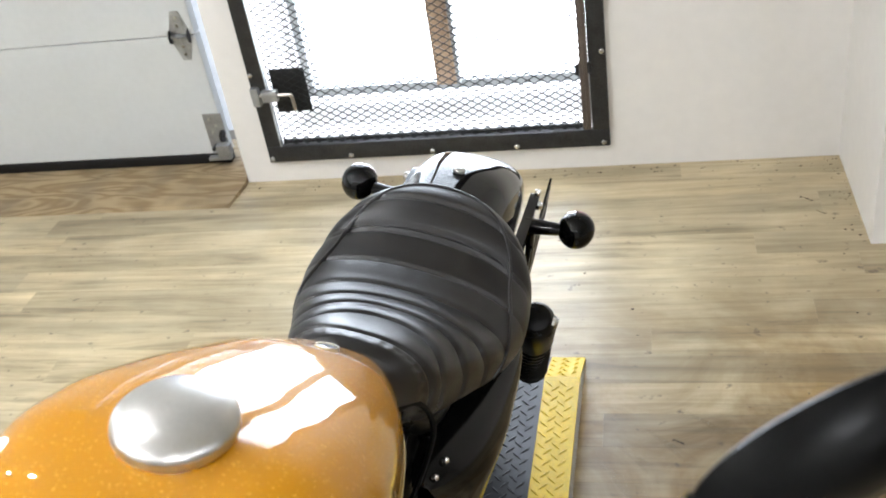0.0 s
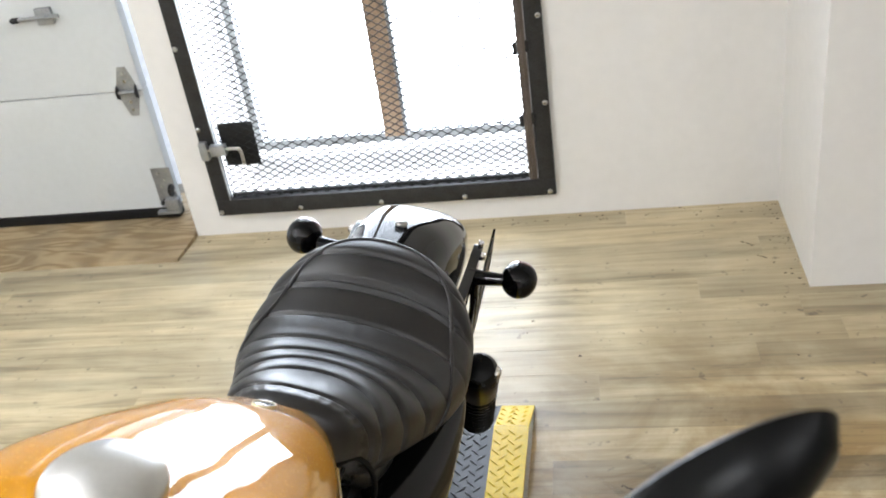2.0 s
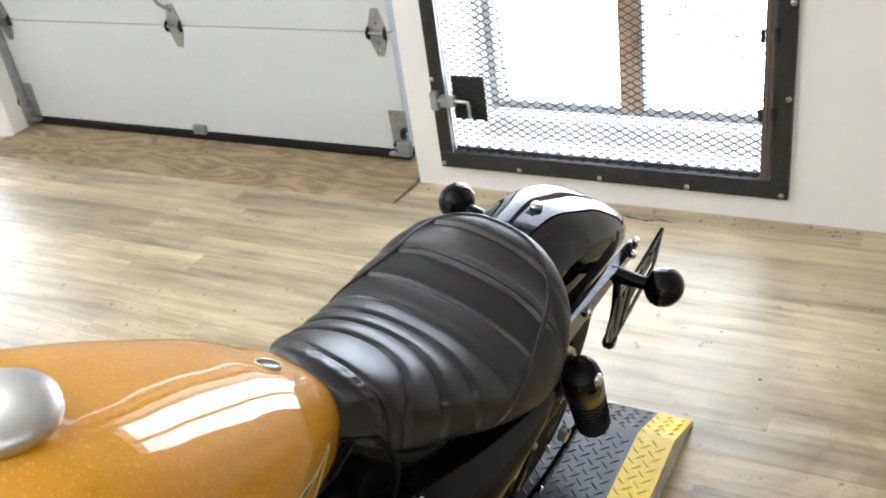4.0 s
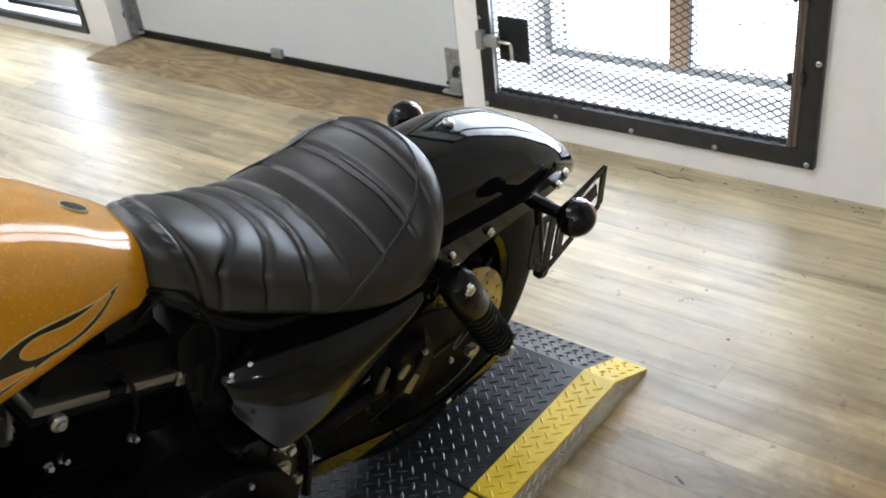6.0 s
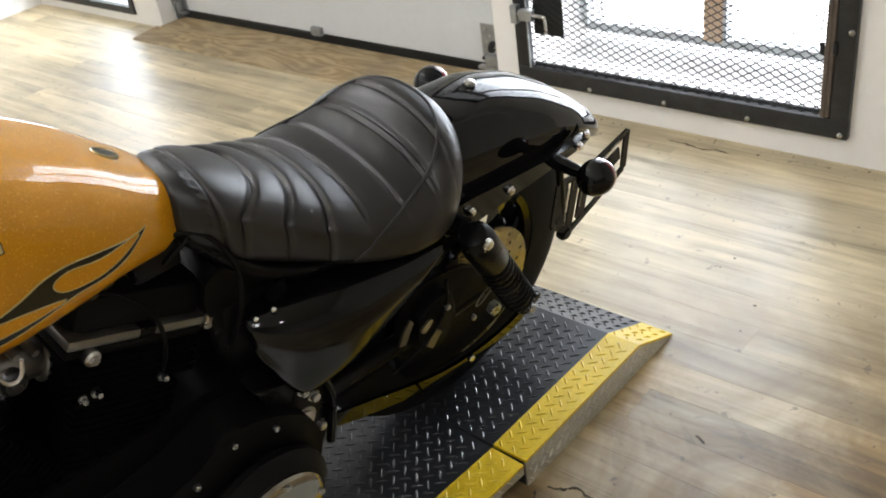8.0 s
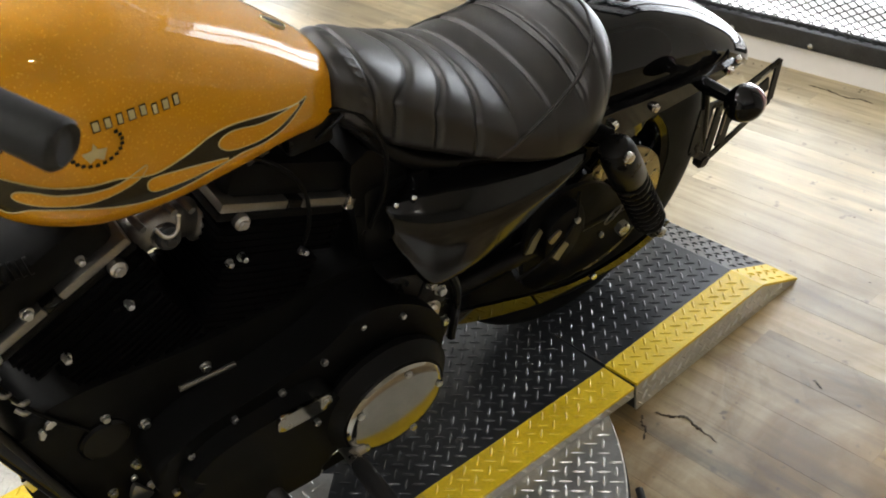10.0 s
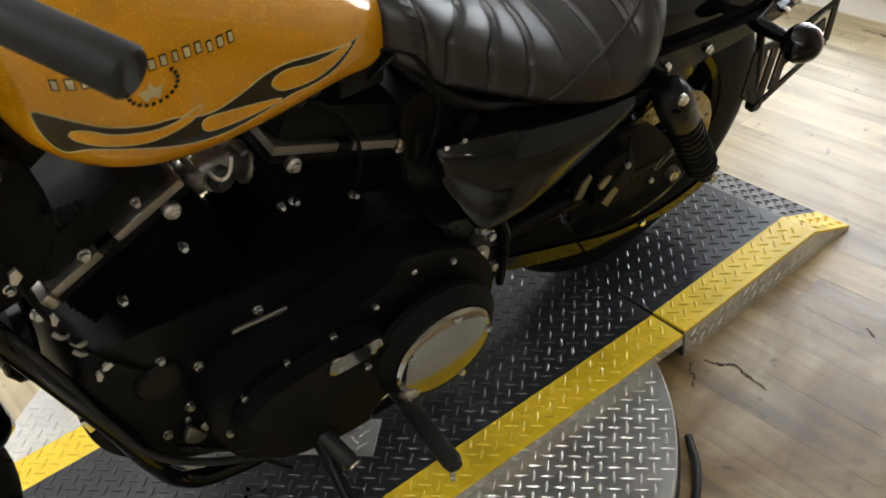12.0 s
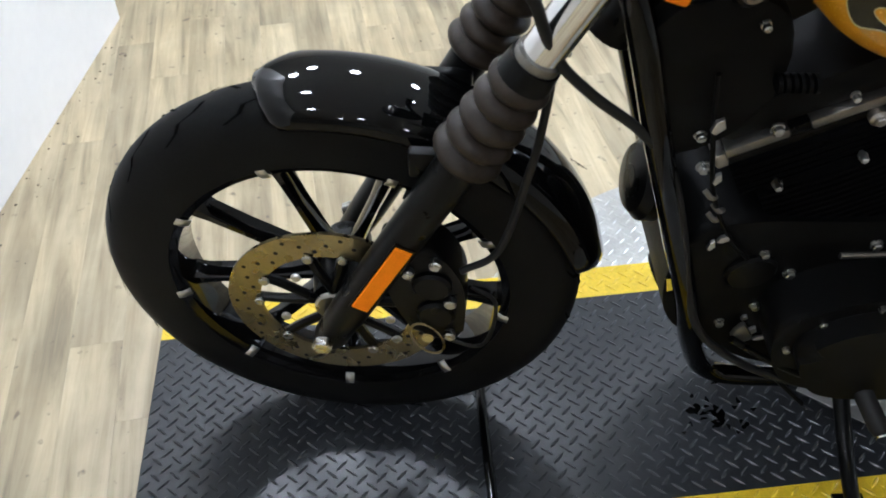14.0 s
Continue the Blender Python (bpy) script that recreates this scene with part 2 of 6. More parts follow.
CONCRETE = mat("pale_concrete", (0.46, 0.45, 0.43), 0.8, vary=0.15, scale=9, bump=0.2)
PLATE = mat("black_tread_paint", (0.026, 0.028, 0.031), 0.29, 0.1, vary=0.2, scale=14, bump=0.05, bump_scale=140, rough_vary=0.03, spec=0.4)
YELLOW = mat("yellow_tread_paint", (0.72, 0.505, 0.012), 0.42, vary=0.16, scale=16, bump=0.10, bump_scale=140)
ALU = mat("bare_tread_plate", (0.60, 0.60, 0.58), 0.34, 0.9, vary=0.14, scale=18, bump=0.08, bump_scale=220)
PAINT = flake_paint("amber_flake_paint", (0.52, 0.226, 0.0006))
GLOSS = mat("gloss_black", (0.002, 0.002, 0.002), 0.035, vary=0.1, coat=0.15, rough_vary=0.012, spec=0.18)
SATIN = mat("satin_black", (0.003, 0.003, 0.0029), 0.30, vary=0.25, scale=20, bump=0.05, bump_scale=300, spec=0.13)
WRINKLE = mat("wrinkle_black", (0.0028, 0.0028, 0.0027), 0.50, vary=0.2, scale=25, bump=0.2, bump_scale=700, spec=0.09)
LEATHER = mat("black_vinyl", (0.0072, 0.0062, 0.0057), 0.36, vary=0.14, scale=14, bump=0.16, bump_scale=520, rough_vary=0.05, spec=0.5)
LEVER = mat("grey_lever_metal", (0.22, 0.21, 0.19), 0.35, 0.9, vary=0.15, scale=40)
FLAT_BLACK = mat("flat_black", (0.0020, 0.0020, 0.0021), 0.9, vary=0.1, spec=0.03)
DIRT = mat("dry_dirt", (0.060, 0.045, 0.030), 0.9, vary=0.3, scale=60)
CHROME = mat("chrome", (0.80, 0.80, 0.79), 0.10, 1.0, vary=0.04, rough_vary=0.04)
BRUSHED = mat("brushed_alloy", (0.40, 0.38, 0.35), 0.30, 1.0, vary=0.1, scale=30)
POLISHED = mat("polished_alloy", (0.33, 0.315, 0.28), 0.13, 1.0, vary=0.05, rough_vary=0.04)
BOLT = mat("zinc_bolt", (0.46, 0.46, 0.44), 0.28, 1.0, vary=0.1, scale=60)
CAP = mat("satin_alloy", (0.60, 0.59, 0.57), 0.34, 1.0, vary=0.05, scale=30, rough_vary=0.04)
ROTOR = mat("brake_rotor_steel", (0.34, 0.29, 0.17), 0.28, 1.0, vary=0.14, scale=30)
AMBER = mat("amber_reflector", (0.95, 0.25, 0.001), 0.5, vary=0.1, scale=60, spec=0.04)
LENS = mat("dark_red_lens", (0.16, 0.006, 0.012), 0.07, vary=0.1, coat=1.0)
GAITER = mat("rubber_gaiter", (0.020, 0.014, 0.009), 0.42, vary=0.4, scale=22, bump=0.12, bump_scale=200, spec=0.22)
SEMI = mat("semi_gloss_black", (0.002, 0.002, 0.002), 0.12, vary=0.1, rough_vary=0.02, spec=0.3)
DECAL = mat("black_flame_decal", (0.016, 0.012, 0.003), 0.2, vary=0.15, coat=0.3, spec=0.2)
PALE = mat("cream_pinstripe", (0.46, 0.36, 0.13), 0.25, vary=0.1, coat=0.8)
SILVER = mat("silver_lettering", (0.50, 0.42, 0.22), 0.3, 0.4, vary=0.1, coat=0.7)
LAMP = mat("lamp_diffuser", (1.0, 0.975, 0.94), 0.5, vary=0.0, emit=170.0)
GLASS = glass_mat("window_glass")
BEYOND = mat("backdrop_glow", (0.93, 0.96, 1.0), 0.9, vary=0.02, scale=0.6, emit=1.7)


def scuff_mat(name, colour, alpha):
    """A faint rubbed film: patchy, mostly letting the board show."""
    mm, n, l, p = nodes_of(name)
    p.inputs["Base Color"].default_value, p.inputs["Roughness"].default_value = (*colour, 1), 0.5
    t = n.new("ShaderNodeTexNoise")
    t.inputs["Scale"].default_value, t.inputs["Detail"].default_value = 2.5, 2
    r = n.new("ShaderNodeMapRange")
    r.inputs["From Min"].default_value, r.inputs["From Max"].default_value = 0.35, 0.7
    r.inputs["To Max"].default_value = alpha
    l.new(t.outputs["Fac"], r.inputs["Value"])
    l.new(r.outputs[0], p.inputs["Alpha"])
    return mm


SCUFF = scuff_mat("tyre_scuff", (0.10, 0.075, 0.045), 0.17)

# ---- mesh helpers ----
def mesh_of(name, bm, material, smooth=True):
    me = bpy.data.meshes.new(name)
    bmesh.ops.recalc_face_normals(bm, faces=bm.faces)
    bm.to_mesh(me)
    bm.free()
    for f in me.polygons:
        f.use_smooth = smooth
    me.materials.append(material)
    if smooth:
        me.set_sharp_from_angle(angle=radians(38))
    return me


def part(name, bm, material, parent=None, label="", smooth=True):
    ob = new(name, mesh_of(name, bm, material, smooth))
    ob.parent = parent
    return tagged(ob, label)


def thing(name, label, category, m=None, group="", kind=""):
    ob = new(name)
    ob.empty_display_size = 0.05
    if m is not None:
        ob.matrix_world = m
    return tagged(ob, label, category, group, kind)


def turned(bm, m):
    bmesh.ops.transform(bm, matrix=m, verts=bm.verts)
    return bm


def joined(*bms):
    out = bmesh.new()
    for b in bms:
        me = bpy.data.meshes.new("tmp")
        b.to_mesh(me)
        b.free()
        out.from_mesh(me)
        bpy.data.meshes.remove(me)
    return out


def box(x0, x1, y0, y1, z0, z1, bevel=0.0, seg=2):
    bm = bmesh.new()
    bmesh.ops.create_cube(bm, size=1)
    for v in bm.verts:
        v.co = Vector(((x0 + x1) / 2 + v.co.x * (x1 - x0), (y0 + y1) / 2 + v.co.y * (y1 - y0), (z0 + z1) / 2 + v.co.z * (z1 - z0)))
    if bevel:
        bmesh.ops.bevel(bm, geom=bm.edges[:], offset=bevel, segments=seg, affect="EDGES", profile=0.5)
    return bm


def loft(rings, closed=True, caps=True):
    bm = bmesh.new()
    rows = [[bm.verts.new(p) for p in r] for r in rings]
    k = len(rows[0])
    for a, b in zip(rows, rows[1:]):
        for i in range(k if closed else k - 1):
            j = (i + 1) % k
            bm.faces.new((a[i], a[j], b[j], b[i]))
    if caps and closed:
        bm.faces.new(rows[0][::-1])
        bm.faces.new(rows[-1])
    return bm


def smooth_line(pts, n=6):
    """Catmull-Rom through the points."""
    p = [Vector(q) for q in pts]
    if len(p) < 3:
        return p
    p = [2 * p[0] - p[1], *p, 2 * p[-1] - p[-2]]
    out = []
    for i in range(1, len(p) - 2):
        for k in range(n):
            t = k / n
            out.append(0.5 * (2 * p[i] + (p[i + 1] - p[i - 1]) * t + (2 * p[i - 1] - 5 * p[i] + 4 * p[i + 1] - p[i + 2]) * t * t + (3 * p[i] - p[i - 1] - 3 * p[i + 1] + p[i + 2]) * t ** 3))
    out.append(p[-2])
    return out


def tube(pts, r, seg=12, curved=True, flat=1.0):
    """A bar swept along the points; r: one radius, or one for each point."""
    line = smooth_line(pts) if curved else [Vector(q) for q in pts]
    m = len(line)
    rs = [r] * m if not isinstance(r, (list, tuple)) else [float(v) for v in np.interp(np.linspace(0, 1, m), np.linspace(0, 1, len(r)), r)]
    up = Vector((0.13, 0.21, 0.97))
    rings = []
    for i, q in enumerate(line):
        d = (line[min(i + 1, m - 1)] - line[max(i - 1, 0)]).normalized()
        a = (up - d * up.dot(d))
        a = a.normalized() if a.length > 1e-4 else d.orthogonal().normalized()
        b = d.cross(a)
        up = a
        rings.append([q + rs[i] * (math.cos(t) * a * flat + math.sin(t) * b) for t in (2 * math.pi * k / seg for k in range(seg))])
    return loft(rings)


def lathe(profile, seg=48, arc=None):
    """Turns (radius, along) about the x axis. Closed when the profile's ends meet the axis or arc is given."""
    rings = []
    n = seg if arc is None else seg + 1
    a0, a1 = (0, 2 * math.pi) if arc is None else (radians(arc[0]), radians(arc[1]))
    for k in range(n):
        a = a0 + (a1 - a0) * k / seg
        rings.append([Vector((x, r * math.cos(a), r * math.sin(a))) for r, x in profile])
    bm = bmesh.new()
    rows = [[bm.verts.new(p) for p in r] for r in rings]
    for i in range(seg):
        a, b = rows[i], rows[(i + 1) % n] if arc is None else rows[i + 1]
        for j in range(len(profile) - 1):
            bm.faces.new((a[j], a[j + 1], b[j + 1], b[j]))
    bmesh.ops.remove_doubles(bm, verts=bm.verts, dist=1e-6)
    return bm


def disc(at, axis, r, h, seg=20, bevel=0.0, dome=0.0):
    """A round slab at a point, its axis along a direction."""
    prof = [(0, -h / 2), (r - bevel, -h / 2), (r, -h / 2 + bevel), (r, h / 2 - bevel), (r - bevel, h / 2)]
    prof += [(r * 0.8, h / 2 + dome * 0.4), (r * 0.5, h / 2 + dome * 0.8)] if dome else []
    prof += [(0, h / 2 + dome)]
    bm = lathe(prof, seg)
    q = Vector((1, 0, 0)).rotation_difference(Vector(axis)).to_matrix().to_4x4()
    return turned(bm, Matrix.Translation(at) @ q)


def slab(outline, t0, t1, plane="x", bevel=0.0, seg=2):
    """A flat shape of (a, b) points given thickness: plane x takes them as (y, z), y as (x, z), z as (x, y)."""
    def at(a, b, t):
        return Vector((t, a, b)) if plane == "x" else Vector((a, t, b)) if plane == "y" else Vector((a, b, t))
    bm = bmesh.new()
    lo, hi = [bm.verts.new(at(a, b, t0)) for a, b in outline], [bm.verts.new(at(a, b, t1)) for a, b in outline]
    k = len(outline)
    bm.faces.new(lo[::-1])
    top = bm.faces.new(hi)
    for i in range(k):
        bm.faces.new((lo[i], lo[(i + 1) % k], hi[(i + 1) % k], hi[i]))
    if bevel:
        bmesh.ops.bevel(bm, geom=list(top.edges), offset=bevel, segments=seg, affect="EDGES", profile=0.5)
    bmesh.ops.triangulate(bm, faces=[f for f in bm.faces if len(f.verts) > 4])
    return bm


def rounded(points, n=5):
    """A closed smooth outline through (a, b) points."""
    p = [Vector((*q, 0)) for q in points]
    k = len(p)
    out = []
    for i in range(k):
        p0, p1, p2, p3 = p[i - 1], p[i], p[(i + 1) % k], p[(i + 2) % k]
        for s in range(n):
            t = s / n
            q = 0.5 * (2 * p1 + (p2 - p0) * t + (2 * p0 - 5 * p1 + 4 * p2 - p3) * t * t + (3 * p1 - p0 - 3 * p2 + p3) * t ** 3)
            out.append((q.x, q.y))
    return out


def interp(x, xs, ys):
    """A smooth curve through the points that never overshoots them, flat beyond its ends."""
    if x <= xs[0]:
        return float(ys[0])
    if x >= xs[-1]:
        return float(ys[-1])
    n = len(xs)
    k = max(i for i in range(n - 1) if xs[i] <= x)
    rise = [(ys[i + 1] - ys[i]) / (xs[i + 1] - xs[i]) for i in range(max(0, k - 1), min(n - 1, k + 2))]
    mid = rise[1] if k > 0 else rise[0]

    def slope(a, b):
        return 0.0 if a * b <= 0 else 2 * a * b / (a + b)

    m0 = slope(rise[0], mid) if k > 0 else mid
    m1 = slope(mid, rise[-1]) if k < n - 2 else mid
    h = xs[k + 1] - xs[k]
    t = (x - xs[k]) / h
    return float(ys[k] * (1 + 2 * t) * (1 - t) ** 2 + ys[k + 1] * t * t * (3 - 2 * t) + h * (m0 * t * (1 - t) ** 2 - m1 * t * t * (1 - t)))

# ---- the room ----
WY = 2.937          # the window wall's face
LEFT, RIGHT, BACK, HIGH = -4.05, 6.8, -5.0, 2.75
GX0, GX1, GZ0, GZ1 = -0.793, 0.331, 0.083, 2.12   # gate
DX0, DX1, DY = -2.93, -0.90, 3.06                 # overhead door


def wall(name, boxes, label, paint=None):
    ob = thing(name, label, "wall", kind="structure")
    part("wall_face", joined(*[box(*b) for b in boxes]), paint or WALL, ob, smooth=False)
    return ob


TH = 0.16
wall("wall_north", [(LEFT - TH, -3.97, WY, WY + TH, 0, HIGH), (-3.97, -3.13, WY, WY + TH, 0, 0.045), (-3.97, -3.13, WY, WY + TH, 1.9, HIGH),
     (-3.13, DX0, WY, WY + TH, 0, HIGH), (DX0, DX1, WY, WY + TH, 2.3, HIGH), (DX1, GX0 + 0.05, WY, WY + TH, 0, HIGH),
     (GX0 + 0.05, GX1 - 0.05, WY, WY + TH, 0, 0.12), (GX0 + 0.05, GX1 - 0.05, WY, WY + TH, GZ1 - 0.05, HIGH), (GX1 - 0.05, 1.011, WY, WY + TH, 0, HIGH)],
     "white painted wall with a gated window and an overhead door")
wall("wall_east_pier", [(1.011, RIGHT, 2.457, WY + TH, 0, HIGH)], "white painted return of the wall")
wall("wall_east", [(RIGHT, RIGHT + TH, BACK - TH, 2.457, 0, HIGH)], "plain white painted wall")
wall("wall_west", [(LEFT - TH, LEFT, BACK, WY, 0, HIGH)], "plain white painted wall")
# unseen wall that closes the room, grey to keep its bounce light low
wall("wall_south", [(LEFT, RIGHT, BACK - TH, BACK, 0, HIGH)], "unseen closing wall, grey to cut bounce light", WALL_FAR)
partition = wall("wall_partition", [(0, 3.6, -0.12, 0, 0, HIGH)], "white painted partition behind the lift")
partition.matrix_world = pose(-1.88, -0.54, 0, 0, 0, -12.5)
part("ceiling", box(LEFT - TH, RIGHT + TH, BACK - TH, WY + TH, HIGH, HIGH + 0.1), CEIL, smooth=False)["kind"] = "structure"
part("subfloor", box(LEFT - TH, RIGHT + TH, BACK - TH, WY + 0.3, -0.12, -0.006), SUBFLOOR, smooth=False)["kind"] = "structure"


def gate():
    """Hinged security gate of angle iron and expanded metal."""
    g = thing("window_gate", "dark steel security gate with expanded metal mesh and latch", "gate", kind="structure")
    y0, y1 = WY - 0.022, WY + 0.004
    w = 0.058
    part("frame_rail", box(GX0, GX1, y0, y1, GZ0, GZ0 + w, 0.003), IRON, g, "lower rail of the angle iron frame")
    part("frame_rail", box(GX0, GX1, y0, y1, GZ1 - w, GZ1, 0.003), IRON, g)
    part("frame_stile", box(GX0, GX0 + w * 0.9, y0, y1, GZ0 + w, GZ1 - w, 0.003), IRON, g)
    part("frame_stile", box(GX1 - w * 0.9, GX1, y0, y1, GZ0 + w, GZ1 - w, 0.003), IRON, g)
    # the leaf's own lighter stile, hinged inside the frame
    part("leaf_stile", box(GX1 - w * 0.9 - 0.028, GX1 - w * 0.9 - 0.002, y0 - 0.004, y1 + 0.01, GZ0 + w + 0.004, GZ1 - w, 0.003), RUSTY, g, "brown worn stile of the gate leaf")
    part("stile_bead", box(GX1 - w * 0.9 - 0.018, GX1 - w * 0.9 - 0.013, y0 - 0.008, y0 - 0.0035, GZ0 + w + 0.004, GZ1 - w, 0.002), RUSTY, g)
    part("stile_edge", box(GX0 + w * 0.9 - 0.0015, GX0 + w * 0.9 + 0.0015, y0 - 0.002, y0 + 0.006, GZ0 + w, GZ1 - w), GALV, g, smooth=False)
    part("leaf_rail", box(GX0 + w * 0.9, GX1 - w * 0.9 - 0.030, y1 + 0.001, y1 + 0.012, GZ0 + w - 0.012, GZ0 + w + 0.010, 0.002), STRAND, g)
    for z in (0.335, 0.565, 0.795, 1.7):
        for dx, dz in ((0.002, 0.0), (-0.034, -0.004)):
            part("hinge", turned(tube([(0, 0, z + dz), (0, 0, z + dz + 0.034)], 0.0065, 10, False), Matrix.Translation((GX1 - w * 0.9 + dx, y0 - 0.004, 0))), STRAND, g)
    # expanded metal: zigzag strands, each wider than it is thick
    x0, x1, zb, zt = GX0 + w, GX1 - w, GZ0 + w, GZ1 - w
    lw, lh, s = 0.0400, 0.0115, 0.0020
    rows, cols = int((zt - zb) / lh), int((x1 - x0) / lw * 2)
    ym = WY - 0.004
    for r in range(rows + 1):
        bm, zc, prev = bmesh.new(), zb + r * lh, None
        for c in range(cols + 1):
            x = x0 + c * (x1 - x0) / cols
            up = (c + r) % 2
            z = zc + (lh if up else 0)
            y = ym + (0.002 if up else -0.002)
            cur = [bm.verts.new((x, y - 0.0011, z - s)), bm.verts.new((x, y - 0.0011, z + s)), bm.verts.new((x, y + 0.0011, z + s)), bm.verts.new((x, y + 0.0011, z - s))]
            if prev:
                for k in range(4):
                    bm.faces.new((prev[k], prev[(k + 1) % 4], cur[(k + 1) % 4], cur[k]))
            prev = cur
        part("mesh_strand", bm, STRAND, g, smooth=False)
    bolts = [(x, GZ0 + 0.008 + 0.007) for x in np.linspace(GX0 + 0.013, GX1 - 0.019, 5)]
    for x in (GX0 + 0.011, GX1 - 0.012):
        bolts += [(x, z) for z in (0.40, 0.67, 0.94, 1.21, 1.48, 1.75, 2.02)]
    for x, z in bolts:
        part("bolt", disc((x, y0 - 0.003, z), (0, -1, 0), 0.0085, 0.006, 12, 0.002, 0.003), BOLT, g)
    latch = part("latch_plate", box(-0.728, -0.612, WY + 0.001, WY + 0.005, 0.255, 0.405, 0.001), STRAND, g, "dark steel latch plate")
    part("latch_box", box(-0.752, -0.700, y0 - 0.030, y0 - 0.007, 0.315, 0.352, 0.003), GALV, latch)
    part("latch_bolt", tube([(-0.775, y0 - 0.018, 0.334), (-0.67, y0 - 0.018, 0.334), (-0.655, y0 - 0.018, 0.325), (-0.652, y0 - 0.02, 0.275)], 0.0055, 8), BRUSHED, latch)
    part("keeper", box(-0.788, -0.762, y0 - 0.026, y0 - 0.001, 0.300, 0.362, 0.003), GALV, latch)


def window_behind():
    """The window that the gate guards: pane, mullion and sill."""
    w = thing("window_1", "large window behind the security gate", "window", kind="structure")
    fy = WY + TH + 0.115
    part("sill", box(GX0 - 0.1, GX1 + 0.1, WY + TH, fy + 0.16, 0.05, 0.105, 0.004), CONCRETE, w, "pale sill board")
    part("mullion", box(-0.255, -0.185, fy, fy + 0.05, 0.19, 2.2, 0.003), TIMBER, w, "timber mullion", smooth=False)
    part("mullion_trim", box(-0.184, -0.171, fy - 0.006, fy + 0.04, 0.19, 2.2, 0.002), GALV, w, smooth=False)
    part("bottom_rail", box(GX0 - 0.1, GX1 + 0.1, fy + 0.055, fy + 0.10, 0.15, 0.18, 0.003), GALV, w, smooth=False)
    part("jamb", box(-0.725, -0.695, fy, fy + 0.05, 0.19, 2.2, 0.002), GALV, w, smooth=False)
    part("reveal", joined(box(GX0 - 0.12, GX0 + 0.05, WY + TH, fy + 0.2, 0, 2.3), box(GX1 - 0.05, GX1 + 0.12, WY + TH, fy + 0.2, 0, 2.3), box(GX0 - 0.12, GX1 + 0.12, WY + TH, fy + 0.2, 2.2, 2.3)), WALL, w, smooth=False)
    pane = part("pane", box(GX0 - 0.05, GX1 + 0.05, fy + 0.102, fy + 0.106, 0.17, 2.2), GLASS, w, smooth=False)
    pane.visible_shadow = False


def overhead_door():
    d = thing("overhead_door", "white sectional overhead door with galvanised hinges, closed", "garage door", kind="structure")
    z0, h = 0.052, 0.4430
    for k in range(5):
        part("door_panel", box(DX0 - 0.04, DX1 - 0.1, DY, DY + 0.045, z0 + k * h + 0.0015, z0 + (k + 1) * h - 0.0015, 0.003), DOOR, d, smooth=False)
    part("bottom_seal", box(DX0 - 0.04, DX1 - 0.1, DY - 0.004, DY + 0.04, 0.016, z0, 0.004), RUBBER, d, "black rubber bottom seal")
    for x in (DX0 + 0.05, -1.945, DX1 - 0.150):
        for k in (1, 2, 3, 4):
            z = z0 + k * h
            hinge = part("hinge", slab([(x - 0.02, z), (x - 0.035, z - 0.018), (x - 0.014, z - 0.085), (x + 0.014, z - 0.085), (x + 0.035, z - 0.018), (x + 0.02, z), (x + 0.035, z + 0.018), (x + 0.014, z + 0.085), (x - 0.014, z + 0.085), (x - 0.035, z + 0.018)], DY - 0.003, DY - 0.0005, "y"), GALV, d, "galvanised hinge", smooth=False)
            part("hinge_pin", tube([(x - 0.030, DY - 0.010, z), (x + 0.030, DY - 0.010, z)], 0.006, 10, False), GALV, hinge)
            for u in (-1, 1):
                part("hinge_cheek", slab([(DY - 0.022, z - 0.016), (DY - 0.026, z + 0.004), (DY - 0.016, z + 0.018), (DY - 0.004, z + 0.024), (DY - 0.004, z - 0.026)], x + u * 0.033 - 0.001, x + u * 0.033 + 0.001), IRON, hinge, smooth=False)
            for v in (-0.062, -0.036, 0.036, 0.062):
                part("hinge_screw", disc((x, DY - 0.004, z + v), (0, -1, 0), 0.0055, 0.004, 8), BOLT, hinge)
    for x in (DX0 + 0.03, DX1 - 0.125):
        b = part("corner_bracket", box(x - 0.035, x + 0.035, DY - 0.005, DY - 0.001, 0.055, 0.21, 0.002), GALV, d, "galvanised corner bracket", smooth=False)
        part("roller_arm", box(x - 0.005 if x > -2 else x - 0.045, x + 0.045 if x > -2 else x + 0.005, DY - 0.035, DY - 0.006, 0.055, 0.10, 0.004), GALV, b)
        e = 0.032 if x > -2 else -0.032
        part("roller", disc((x + e, DY - 0.03, 0.135), (1, 0, 0), 0.022, 0.010, 16, 0.002), IRON, b)
        part("roller_pin", tube([(x + e - 0.012, DY - 0.03, 0.135), (x + e + 0.014, DY - 0.03, 0.135)], 0.005, 8, False), BOLT, b)
        part("cable_stud", tube([(x - 0.015, DY - 0.004, 0.085), (x - 0.015, DY - 0.030, 0.085)], 0.007, 8, False), IRON, b)
        part("bracket_foot", box(x - 0.045, x + 0.04, DY - 0.030, DY - 0.006, 0.040, 0.052, 0.002), GALV, b, smooth=False)
        for u, v in ((-0.012, 0.19), (0.006, 0.165), (-0.012, 0.14)):
            part("bracket_screw", disc((x + u, DY - 0.006, v), (0, -1, 0), 0.005, 0.004, 8), BOLT, b)
    part("centre_bracket", box(-1.985, -1.925, DY - 0.022, DY - 0.001, 0.048, 0.085, 0.003), GALV, d, smooth=False)
